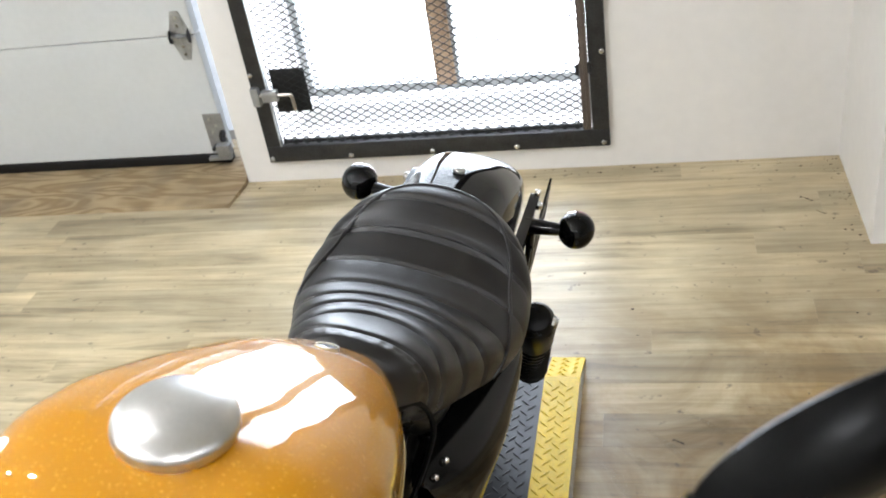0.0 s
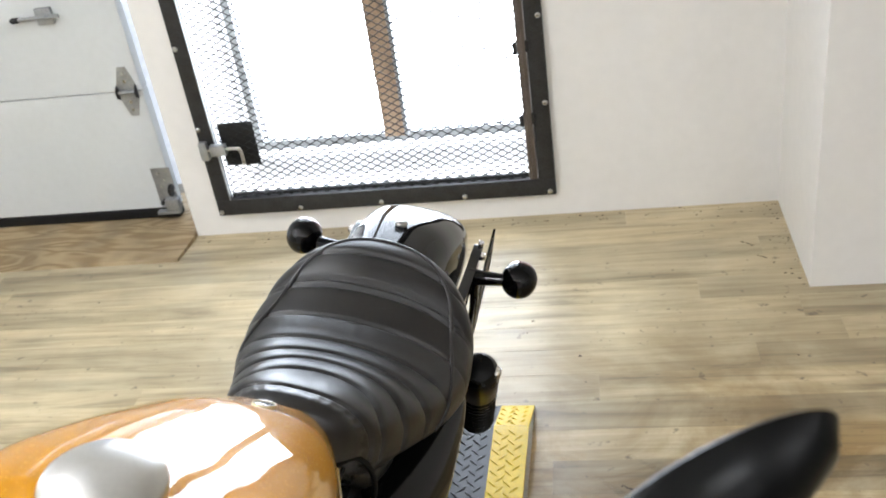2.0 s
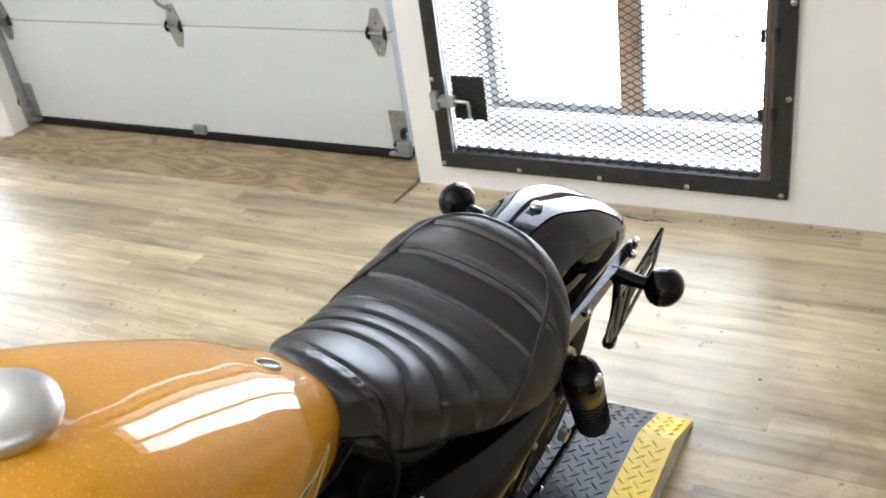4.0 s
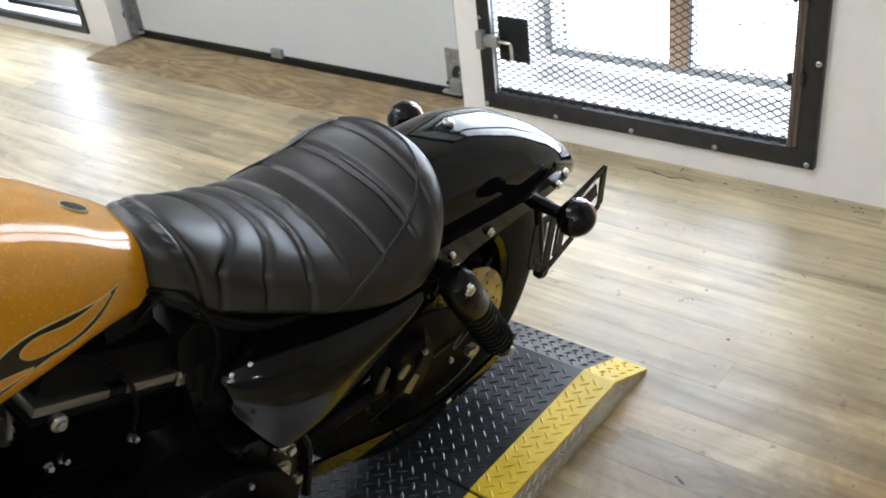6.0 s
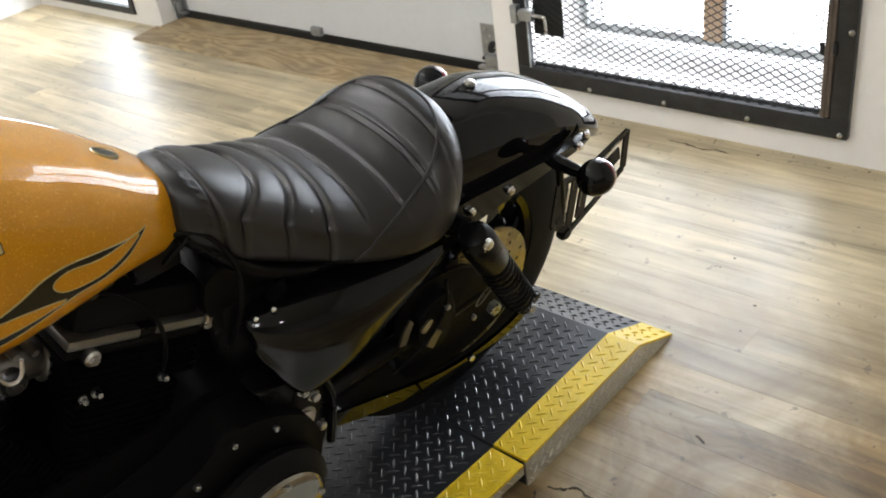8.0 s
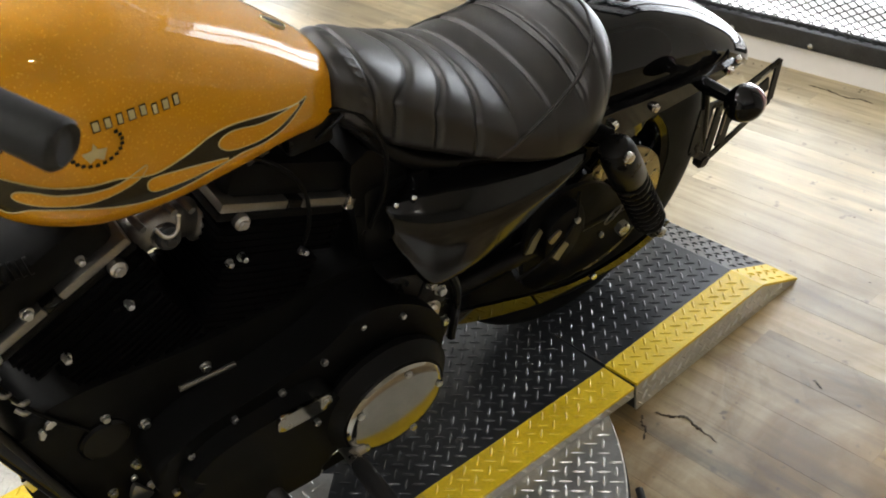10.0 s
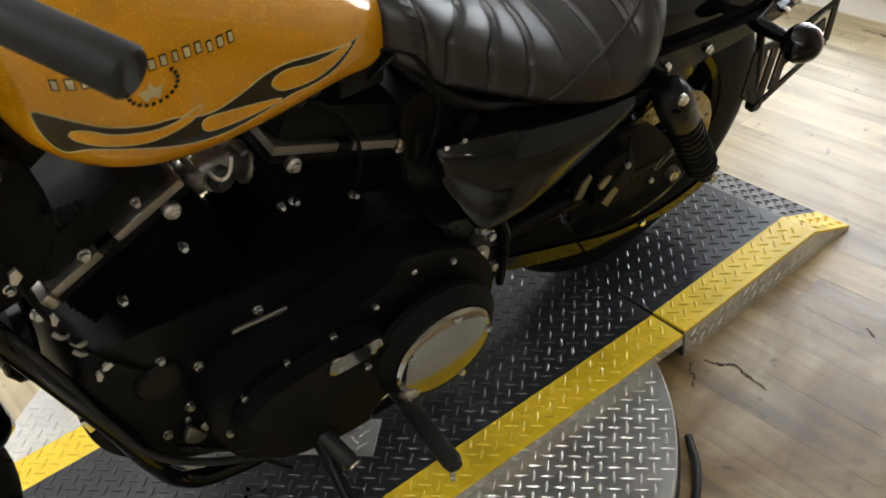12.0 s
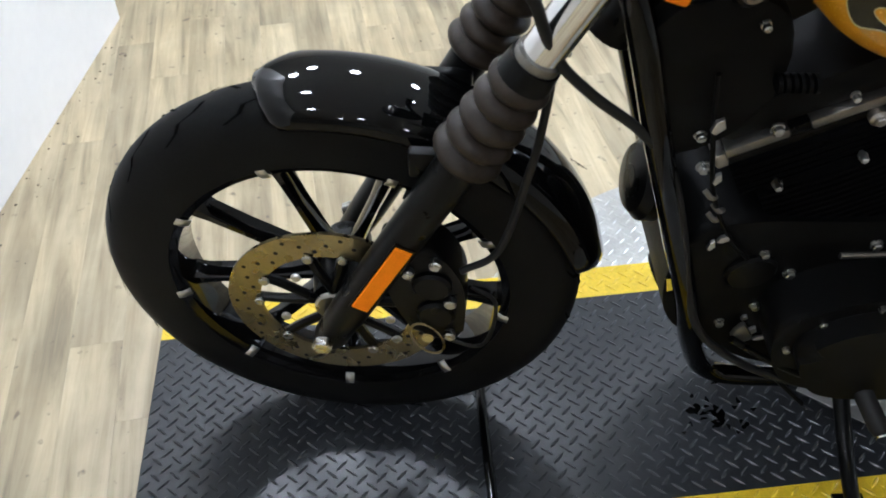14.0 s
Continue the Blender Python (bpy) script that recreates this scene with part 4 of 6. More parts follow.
def fuel_tank():
    ys = np.concatenate([np.linspace(0.515, 0.56, 8), np.linspace(0.565, 0.935, 60), np.linspace(0.94, 1.020, 18)])
    bm = loft([ring(interp(y, TANK_Y, TANK_W), interp(y, TANK_Y, TANK_B), interp(y, TANK_Y, TANK_T), y, 96, TANK_MID, tank_up(y), TANK_DOWN) for y in ys])
    bmesh.ops.translate(bm, verts=bm.verts, vec=(TANK_SET, 0, 0))
    bmesh.ops.smooth_vert(bm, verts=bm.verts, factor=0.5, use_axis_x=True, use_axis_y=False, use_axis_z=True)
    tank = part("fuel_tank", bm, PAINT, bike, "amber metal-flake fuel tank with black flames")
    tilt = Matrix.Translation((-0.011, 0.664, 1.080)) @ pose(0, 0, 0, -3, -3, 0) @ Matrix.Diagonal((1.3, 1.3, 1.15, 1))
    part("filler_cap", turned(lathe([(0.0335 * math.sin(a), 0.001 + 0.0125 * math.cos(a)) for a in (math.pi / 2 * k / 12 for k in range(13))] + [ (0.0335, -0.004), (0.030, -0.006), (0, -0.006)], 48), tilt @ pose(0, 0, 0, 0, -90, 0)), CAP, tank, "brushed round filler cap")
    part("cap_neck", turned(lathe([(0, 0), (0.030, 0), (0.032, -0.022), (0, -0.022)], 40), tilt @ pose(0, 0, -0.004, 0, -90, 0)), CHROME, tank)
    part("tank_seam", tube([(0.0, 0.515, 0.935), (0, 0.56, 0.85), (0, 0.7, 0.788), (0, 0.87, 0.795), (0, 1.016, 0.822)], 0.004, 8), PAINT, tank)
    # flames
    hull = rounded([(0.5440, 0.9380), (0.5558, 0.9382), (0.5783, 0.9260), (0.6082, 0.9102), (0.6424, 0.9002), (0.6703, 0.8952), (0.7069, 0.8806), (0.7502, 0.8828), (0.7814, 0.8901), (0.8122, 0.8893), (0.8537, 0.8772),
                    (0.9065, 0.8589), (0.9282, 0.8568), (0.8946, 0.8393), (0.8562, 0.8370), (0.8210, 0.8425), (0.7992, 0.8423), (0.7507, 0.8393), (0.7135, 0.8429), (0.6787, 0.8518), (0.6403, 0.8680), (0.6051, 0.8810), (0.5791, 0.8884), (0.5595, 0.8865), (0.5468, 0.9074)], 4)
    on_tank(hull, 0.0010, "flame", DECAL, tank, "black flame decal")
    pinstripe(hull, tank)
    for tongue in ([(0.5676, 0.9084), (0.5724, 0.9148), (0.5872, 0.9112), (0.6072, 0.9004), (0.6414, 0.8914), (0.6703, 0.8892), (0.7018, 0.8969), (0.6902, 0.8835), (0.6599, 0.8784), (0.6291, 0.8800), (0.6002, 0.8878), (0.5772, 0.8986)],
                   [(0.7907, 0.8715), (0.7969, 0.8794), (0.8165, 0.8797), (0.8540, 0.8667), (0.9136, 0.8569), (0.8936, 0.8474), (0.8561, 0.8443), (0.8208, 0.8508), (0.8000, 0.8590)],
                   [(0.6976, 0.8663), (0.7039, 0.8757), (0.7353, 0.8685), (0.8012, 0.8465), (0.7653, 0.8462), (0.7354, 0.8500), (0.7060, 0.8562)]):
        o = rounded(tongue, 4)
        on_tank(o, 0.0016, "flame_tongue", PAINT, tank)
        pinstripe(o, tank)
    # the maker's mark as plain bars and a ring of dashes
    for k in range(15):
        if k == 6:
            continue
        y = 0.570 + 0.0129 * k
        z = 0.9615 - 0.0012 * k + (0.006 if 3 < k < 12 else 0.002)
        w = (0.0024, 0.0032, 0.0028)[k % 3]
        z += 0.0095
        on_tank([(y - w - 0.0011, z - 0.0072), (y + w + 0.0011, z - 0.0080), (y + w + 0.0011, z + 0.0058), (y - w - 0.0011, z + 0.0066)], 0.0009, "name_edge", DECAL, tank)
        on_tank([(y - w, z - 0.0056), (y + w, z - 0.0064), (y + w, z + 0.0044), (y - w, z + 0.0052)], 0.0015, "name_bar", SILVER, tank)
    for k in range(22):
        a = 2 * math.pi * k / 22
        if 0.25 < a / math.pi < 0.8:
            continue
        c, s = math.cos(a), math.sin(a)
        y, z = 0.656 + 0.027 * c, 0.943 + 0.020 * s
        on_tank([(y - 0.0022, z - 0.0022), (y + 0.0022, z - 0.0022), (y + 0.0022, z + 0.0022), (y - 0.0022, z + 0.0022)], 0.0012, "emblem_dash", DECAL, tank)
    on_tank([(0.6532, 0.9509), (0.6563, 0.9421), (0.6660, 0.9397), (0.6573, 0.9355), (0.6599, 0.9267), (0.6527, 0.9323), (0.6455, 0.9281), (0.6481, 0.9362), (0.6393, 0.9424), (0.6497, 0.9426)], 0.0012, "emblem_shape", SILVER, tank)
    zt = interp(0.935, TANK_Y, TANK_T)
    part("rear_badge", turned(lathe([(0, 0.0025), (0.009, 0.0022), (0.014, 0.001), (0.016, -0.003)], 28), Matrix.Translation((0.004, 0.934, zt + 0.0015)) @ pose(0, 0, 0, -36, 0, 0) @ Matrix.Diagonal((0.75, 1.25, 1, 1)) @ pose(0, 0, 0, 0, -90, 0)), DECAL, tank, "small oval badge")
    part("badge_rim", turned(lathe([(0.0135, 0.002), (0.0155, 0.0022), (0.0165, -0.002)], 28), Matrix.Translation((0.004, 0.934, zt + 0.0018)) @ pose(0, 0, 0, -36, 0, 0) @ Matrix.Diagonal((0.75, 1.25, 1, 1)) @ pose(0, 0, 0, 0, -90, 0)), SILVER, tank)


# -- seat --
SEAT_Y = (0.972, 0.978, 0.988, 1.003, 1.027, 1.063, 1.104, 1.145, 1.186, 1.228, 1.269, 1.310, 1.351, 1.387, 1.413, 1.444, 1.467, 1.480, 1.485)
SEAT_W = (0.037, 0.055, 0.067, 0.077, 0.088, 0.099, 0.111, 0.124, 0.137, 0.149, 0.159, 0.166, 0.165, 0.157, 0.144, 0.121, 0.094, 0.064, 0.034)
SEAT_T = (0.843, 0.860, 0.870, 0.872, 0.861, 0.840, 0.816, 0.794, 0.772, 0.753, 0.744, 0.745, 0.757, 0.779, 0.793, 0.790, 0.772, 0.740, 0.707)
SEAT_B = (0.799, 0.784, 0.771, 0.757, 0.735, 0.710, 0.689, 0.670, 0.650, 0.633, 0.619, 0.607, 0.597, 0.592, 0.588, 0.590, 0.609, 0.644, 0.669)
SEAT_SET = Matrix.Translation((0.0087, 0, 0.70)) @ Matrix.Rotation(0.0353, 4, "Y") @ Matrix.Translation((0, 0, -0.70))
# where each sewn channel crosses the crest, how far it bows forward at the flanks, its depth and half width
SEAMS = ((1.405, 0.004, 0.0034, 0.0030), (1.3665, 0.004, 0.0042, 0.0028), (1.3565, 0.004, 0.0042, 0.0028), (1.302, 0.006, 0.0042, 0.0034), (1.247, 0.016, 0.0044, 0.0042), (1.203, 0.034, 0.0050, 0.0045), (1.160, 0.050, 0.0052, 0.0045), (1.111, 0.060, 0.0050, 0.0045))


def seat_pt(y, a, dip=True):
    """A point of the seat at station y and angle a round it, with its sewn channels."""
    w, zt, zb = interp(y, SEAT_Y, SEAT_W), interp(y, SEAT_Y, SEAT_T), interp(y, SEAT_Y, SEAT_B)
    zc = zb + (zt - zb) * 0.42
    c, s = math.cos(a), math.sin(a)
    e = interp(y, (0.97, 1.02, 1.16), (2.3, 2.4, 2.35)) if s > 0 else 3.2
    x = w * math.copysign(abs(c) ** (2 / e), c)
    z = zc + (zt - zc if s > 0 else zc - zb) * math.copysign(abs(s) ** (2 / e), s)
    out = Vector((x, y, z))
    if dip:
        u = abs(x) / max(0.02, w)
        down = (zt - z) / max(0.02, zt - zb)
        bend = min(1.0, u * u * 1.15)
        lines = [y0 - bow * bend for y0, bow, deep, half in SEAMS]
        d = 0.0
        for (y0, bow, deep, half), at in zip(SEAMS, lines):
            low = 0.20 if y0 > 1.23 else 0.80
            d += deep * max(0.0, min(1.0, (low - down) * 9 + 0.4)) * math.exp(-((y - at) / half) ** 2)
        # each roll swells between its two seams
        ends = sorted([1.024, 1.445] + lines)
        for a0, a1 in zip(ends, ends[1:]):
            if a0 < y < a1 and a1 - a0 > 0.02:
                rise = 0.0046 if a1 < 1.29 else 0.0026
                d -= rise * math.sin(math.pi * (y - a0) / (a1 - a0)) ** 0.7 * max(0.12, min(1.0, (0.66 - down) * 3))
        # gathers at the nose
        d += 0.0030 * (0.5 + 0.5 * math.cos(a * 30)) * max(0.0, 1 - abs(y - 1.012) / 0.010) * (1 if s > -0.2 else 0)
        d += 0.0032 * math.exp(-((y - 1.024) / 0.0030) ** 2) * (1 if s > -0.2 else 0)
        out -= Vector((c * 0.9, 0, s + 0.05)).normalized() * d
    return SEAT_SET @ out


def seat():
    ys = np.concatenate([np.linspace(0.972, 0.984, 6), np.linspace(0.986, 1.44, 250), np.linspace(1.443, 1.485, 16)])
    bm = loft([[seat_pt(float(y), 2 * math.pi * k / 96) for k in range(96)] for y in ys])
    s = part("seat", bm, LEATHER, bike, "black ribbed vinyl solo seat")
    half = [(1.200, -14), (1.218, 0), (1.245, 18), (1.285, 33), (1.325, 42), (1.360, 46), (1.392, 51), (1.418, 60), (1.436, 74), (1.441, 90)]
    path = half + [(y, 180 - a) for y, a in reversed(half[:-1])]
    pts = [seat_pt(y, radians(a), False) * 1.0 for y, a in path]
    pts = [p + Vector((p.x * 0.010, 0.001, 0.0015)) for p in pts]
    part("piping", tube(pts, 0.0032, 8), LEATHER, s, "black piping round the seat insert")
    part("seat_pan", box(-0.085, 0.085, 1.05, 1.40, 0.58, 0.62, 0.015), SATIN, bike)


# -- rear end --
def rear_fender():
    ys = [1.26, 1.34, 1.42, 1.50, 1.594, 1.70, 1.80, 1.894, 1.95, 1.975, 1.988]
    top = [0.64, 0.690, 0.722, 0.732, 0.727, 0.694, 0.641, 0.571, 0.518, 0.488, 0.464]
    low = [0.575, 0.570, 0.568, 0.568, 0.570, 0.570, 0.560, 0.512, 0.474, 0.456, 0.446]
    wid = [0.098, 0.100, 0.102, 0.103, 0.103, 0.102, 0.094, 0.070, 0.046, 0.030, 0.012]
    rings = []
    for y in np.concatenate([np.linspace(1.26, 1.90, 40), np.linspace(1.905, 1.988, 16)]):
        zt, zb, w = interp(y, ys, top), interp(y, ys, low), interp(y, ys, wid)
        rings.append([Vector((w * math.copysign(abs(math.cos(a)) ** 0.66, math.cos(a)), y, zb + (zt - zb) * math.sin(a) ** 0.72)) for a in (math.pi * k / 36 for k in range(37))])
    bm = loft(rings, False)
    bmesh.ops.smooth_vert(bm, verts=[v for v in bm.verts if not v.is_boundary], factor=0.5, use_axis_x=True, use_axis_y=True, use_axis_z=True)
    f = part("rear_fender", bm, GLOSS, bike, "gloss black rear fender")
    f.modifiers.new("thickness", "SOLIDIFY").thickness = 0.003
    part("fender_bolt", disc((0, 1.594, 0.7305), (0, 0.15, 1), 0.0105, 0.007, 20, 0.002, 0.003), CAP, f, "chrome seat bolt")
    part("seat_tab", slab([(-0.006, 1.45), (0.006, 1.45), (0.007, 1.592), (0.0, 1.604), (-0.007, 1.592)], 0.7275, 0.7290, "z"), SATIN, f, smooth=False)
    for s in (1, -1):
        strut = part("fender_strut", slab(rounded([(1.40, 0.60), (1.44, 0.617), (1.56, 0.606), (1.70, 0.592), (1.785, 0.590), (1.795, 0.576), (1.70, 0.566), (1.56, 0.560), (1.44, 0.555)], 4), s * 0.106 if s > 0 else -0.124, 0.124 if s > 0 else -0.106, bevel=0.004), GLOSS, bike, "gloss black fender strut")
        for y, z in ((1.474, 0.592), (1.574, 0.584), (1.765, 0.583)):
            part("strut_bolt", disc((s * 0.127, y, z), (s, 0, 0), 0.0088, 0.008, 16, 0.002, 0.004), CHROME, strut)


def wheel_body(name, at, r, w, label):
    """A cast rim: two flanges, a well between them and nine spokes."""
    prof = [(r - 0.020, -w * 0.86), (r - 0.004, -w), (r, -w + 0.004), (r - 0.002, -w + 0.010), (r - 0.012, -w + 0.014), (r - 0.020, -w * 0.45), (r - 0.020, w * 0.45), (r - 0.012, w - 0.014), (r - 0.002, w - 0.010), (r, w - 0.004), (r - 0.004, w), (r - 0.020, w * 0.86), (r - 0.027, 0), (r - 0.020, -w * 0.86)]
    return turned(lathe(prof, 96), Matrix.Translation(at))


def spoke_bm(at, a, r0, r1, x0=0.0, x1=0.0):
    d, t = Vector((0, math.cos(a), math.sin(a))), Vector((0, -math.sin(a), math.cos(a)))
    rings = []
    for f in (0, 0.25, 0.6, 0.88, 1.0):
        c = at + d * (r0 + (r1 - r0) * f) + Vector((x0 + (x1 - x0) * f, 0, 0))
        w, h = 0.0125 - 0.0045 * math.sin(math.pi * f) + (0.006 if f > 0.9 else 0), 0.016
        rings.append([c + t * (w * u) + Vector((h * v, 0, 0)) for u, v in ((-1, -0.8), (-0.5, -1), (0.5, -1), (1, -0.8), (1, 0.4), (0.45, 1), (-0.45, 1), (-1, 0.4))])
    return loft(rings)


def tyre_bm(at, r, rim, w):
    prof = []
    for k in range(25):
        a = math.pi * k / 24
        prof.append((rim + (r - rim) * math.sin(a) ** 0.60, -w / 2 * math.cos(a) * (0.84 + 0.16 * math.sin(a)) if 0 < k < 24 else (-1 if k == 0 else 1) * w * 0.40))
    prof.append(prof[0])
    return turned(lathe(prof, 96), Matrix.Translation(at))


def tread_grooves(at, r, w, n, seed):
    """Slanted sipes on the crown, as thin dark inlays just proud of the rubber."""
    # no depth is cut: the dark inlay puts in the groove's shade
    bm = bmesh.new()
    for k in range(n):
        for s in (1, -1):
            a0 = 2 * math.pi * (k + (0.5 if s < 0 else 0)) / n
            row = []
            for f, da in ((0.03, 0.0), (0.15, 0.045), (0.21, 0.115), (0.30, 0.135), (0.37, 0.20)):
                x = s * w * f
                q = math.sqrt(max(0, 1 - (2 * f * 0.92) ** 2))
                rr = r - (1 - q) * w * 0.62 + 0.0012
                a = a0 + da
                row.append([(x, rr * math.cos(a + e), rr * math.sin(a + e)) for e in (-0.010, 0.010)])
            vs = [[bm.verts.new(p) for p in pr] for pr in row]
            for u, v in zip(vs, vs[1:]):
                bm.faces.new((u[0], u[1], v[1], v[0]))
    return turned(bm, Matrix.Translation(at))


def front_wheel():
    wheel = part("front_wheel", steer(wheel_body("rim", HUB, 0.254, 0.041, "")), GLOSS, bike, "black cast nine-spoke front wheel")
    part("tyre", steer(tyre_bm(HUB, 0.3445, 0.246, 0.106)), TYRE, wheel, "black road tyre")
    for k in range(9):
        a = radians(k * 40 + 28.3)
        part("spoke", steer(spoke_bm(HUB, a, 0.03, 0.232)), GLOSS, wheel)
        d, t = Vector((0, math.cos(a), math.sin(a))), Vector((0, -math.sin(a), math.cos(a)))
        bm = bmesh.new()
        rows = [[bm.verts.new(HUB + d * rr + t * u + Vector((x, 0, 0))) for u in (-0.0068, 0.0068)] for rr, x in ((0.2290, 0.036), (0.240, 0.0420), (0.249, 0.0430), (0.2560, 0.0395), (0.2550, 0.034))]
        for u, v in zip(rows, rows[1:]):
            bm.faces.new((u[0], u[1], v[1], v[0]))
        m = part("machined_mark", steer(bm), CAP, wheel, "bare machined highlight")
        m.modifiers.new("thickness", "SOLIDIFY").thickness = 0.0012
    part("hub", steer(turned(lathe([(0, -0.06), (0.034, -0.06), (0.040, -0.03), (0.040, 0.03), (0.034, 0.06), (0, 0.06)], 32), Matrix.Translation(HUB))), SATIN, wheel)
    rotor = part("brake_rotor", steer(turned(lathe([(0.108, 0.067), (0.1535, 0.067), (0.1535, 0.072), (0.108, 0.072), (0.108, 0.067)], 72), Matrix.Translation(HUB))), ROTOR, wheel, "drilled brake rotor")
    # dark discs on the face put in the shade of the drilled holes
    for k in range(44):
        a = 2 * math.pi * k / 44
        rr = (0.119, 0.131, 0.143, 0.131)[k % 4]
        part("hole_shade", steer(disc(HUB + Vector((0.0722, rr * math.cos(a), rr * math.sin(a))), (1, 0, 0), 0.0033, 0.0006, 8)), RUBBER, rotor)
    for k in range(5):
        a = radians(72 * k + 20)
        d, t = Vector((0, math.cos(a), math.sin(a))), Vector((0, -math.sin(a), math.cos(a)))
        x = Vector((0.067, 0, 0))
        part("rotor_carrier_arm", steer(joined(tube([HUB + d * 0.03 + x, HUB + d * 0.075 + t * 0.016 + x, HUB + d * 0.108 + t * 0.024 + x], 0.0075, 8), tube([HUB + d * 0.03 + x, HUB + d * 0.075 - t * 0.016 + x, HUB + d * 0.108 - t * 0.024 + x], 0.0075, 8))), SATIN, rotor)
        for u in (0.024, -0.024):
            part("rotor_bolt", steer(disc(HUB + d * 0.106 + t * u + Vector((0.076, 0, 0)), (1, 0, 0), 0.0075, 0.006, 14, 0.0015)), BOLT, rotor)
    tagged(part("tread_pattern", steer(tread_grooves(HUB, 0.3445, 0.106, 22, 1)), FLAT_BLACK, wheel), kind="stuff")
    for k in range(5):
        a = radians(72 * k + 56)
        part("carrier_button", steer(disc(HUB + Vector((0.075, 0.080 * math.cos(a), 0.080 * math.sin(a))), (1, 0, 0), 0.0070, 0.006, 14, 0.0015)), CAP, rotor)
    part("hub_cap", steer(disc(HUB + Vector((0.073, 0, 0)), (1, 0, 0), 0.030, 0.010, 24, 0.003)), BRUSHED, wheel)
    part("valve_stem", steer(tube([HUB + Vector((0, 0.11, 0.185)), HUB + Vector((0.012, 0.10, 0.165))], 0.004, 8, False)), RUBBER, wheel)


def rear_wheel():
    at = REAR
    wheel = part("rear_wheel", wheel_body("rim", at, 0.213, 0.058, ""), GLOSS, bike, "black cast nine-spoke rear wheel")
    part("tyre", tyre_bm(at, 0.327, 0.205, 0.150), TYRE, wheel, "black road tyre")
    for k in range(9):
        part("spoke", spoke_bm(at, radians(k * 40 + 5), 0.035, 0.182), GLOSS, wheel)
    part("hub", turned(lathe([(0, -0.08), (0.042, -0.08), (0.05, 0), (0.042, 0.08), (0, 0.08)], 32), Matrix.Translation(at)), SATIN, wheel)
    rotor = part("brake_rotor", turned(lathe([(0.094, 0.088), (0.146, 0.088), (0.146, 0.093), (0.094, 0.093), (0.094, 0.088)], 72), Matrix.Translation(at)), ROTOR, wheel, "drilled brake rotor")
    # hole shade put in as dark discs, nothing is bored
    for k in range(36):
        a, rr = 2 * math.pi * k / 36, (0.106, 0.119, 0.133)[k % 3]
        part("hole_shade", disc(at + Vector((0.0933, rr * math.cos(a), rr * math.sin(a))), (1, 0, 0), 0.0035, 0.0006, 8), RUBBER, rotor)
    pulley = part("belt_pulley", turned(lathe([(0.070, 0.098), (0.108, 0.098), (0.112, 0.094), (0.108, 0.104), (0.108, 0.124), (0.112, 0.132), (0.104, 0.132), (0.070, 0.128), (0.070, 0.098)], 64), Matrix.Translation(at) @ Matrix.Rotation(math.pi, 4, "Z")), SATIN, bike, "black rear belt pulley")
    for k in range(5):
        a = radians(72 * k + 50)
        d = Vector((0, math.cos(a), math.sin(a)))
        part("pulley_arm", tube([at + d * 0.02 - Vector((0.112, 0, 0)), at + d * 0.078 - Vector((0.112, 0, 0))], [0.016, 0.011], 10, False), SATIN, pulley)
    front = Vector((0, 1.085, 0.318))
    line = [front + Vector((-0.112, 0.047 * math.cos(a), 0.047 * math.sin(a))) for a in (math.pi * (0.55 + 0.9 * k / 10) for k in range(11))]
    line += [at + Vector((-0.112, 0.111 * math.cos(a), 0.111 * math.sin(a))) for a in (math.pi * (-0.48 + 0.96 * k / 16) for k in range(17))]
    rings = []
    for i, p in enumerate(line):
        o = (p - (front if i < 11 else at))
        o = Vector((0, o.y, o.z)).normalized()
        rings.append([p + Vector((-0.012, 0, 0)), p + Vector((0.012, 0, 0)), p + Vector((0.012, 0, 0)) + o * 0.005, p + Vector((-0.012, 0, 0)) + o * 0.005])
    part("drive_belt", loft(rings + [rings[0]], caps=False), RUBBER, bike, "black toothed drive belt", smooth=False)
    part("brake_stay", slab(rounded([(1.16, 0.335), (1.17, 0.300), (1.38, 0.218), (1.52, 0.196), (1.62, 0.205), (1.70, 0.236), (1.69, 0.252), (1.60, 0.226), (1.50, 0.222), (1.39, 0.244)], 4), 0.126, 0.134, bevel=0.002), GLOSS, bike, "gloss black lower swingarm cover")
    part("guard_screw", disc((0.137, 1.50, 0.215), (1, 0, 0), 0.007, 0.006, 12, 0.0015), CHROME, bike)
    cal = part("rear_caliper", slab(rounded([(1.37, 0.42), (1.43, 0.435), (1.455, 0.38), (1.43, 0.315), (1.38, 0.31), (1.36, 0.36)], 4), 0.080, 0.128, bevel=0.008), WRINKLE, bike, "black rear brake caliper")
    part("line_clip", slab([(1.318, 0.372), (1.334, 0.366), (1.352, 0.408), (1.345, 0.420), (1.330, 0.404)], 0.118, 0.122), LEVER, cal, smooth=False)
    part("line_clip", slab([(1.376, 0.340), (1.392, 0.322), (1.414, 0.352), (1.400, 0.366), (1.386, 0.352)], 0.129, 0.133), LEVER, cal, smooth=False)
    part("brake_line", tube([(0.125, 1.30, 0.32), (0.135, 1.36, 0.35), (0.13, 1.42, 0.40), (0.12, 1.43, 0.46)], 0.0035, 8), WRINKLE, cal)
    part("axle_clip", tube([(0.124, 1.534 + 0.020 * math.cos(a), 0.352 + 0.010 * math.sin(a) + 0.012 * math.cos(a)) for a in (2 * math.pi * k / 16 for k in range(17))], 0.0018, 6, False), LEVER, cal)
    for y, z in ((1.425, 0.405), (1.499, 0.326)):
        part("caliper_bolt", disc((0.131, y, z), (1, 0, 0), 0.006, 0.012, 14, 0.002), BOLT, cal)
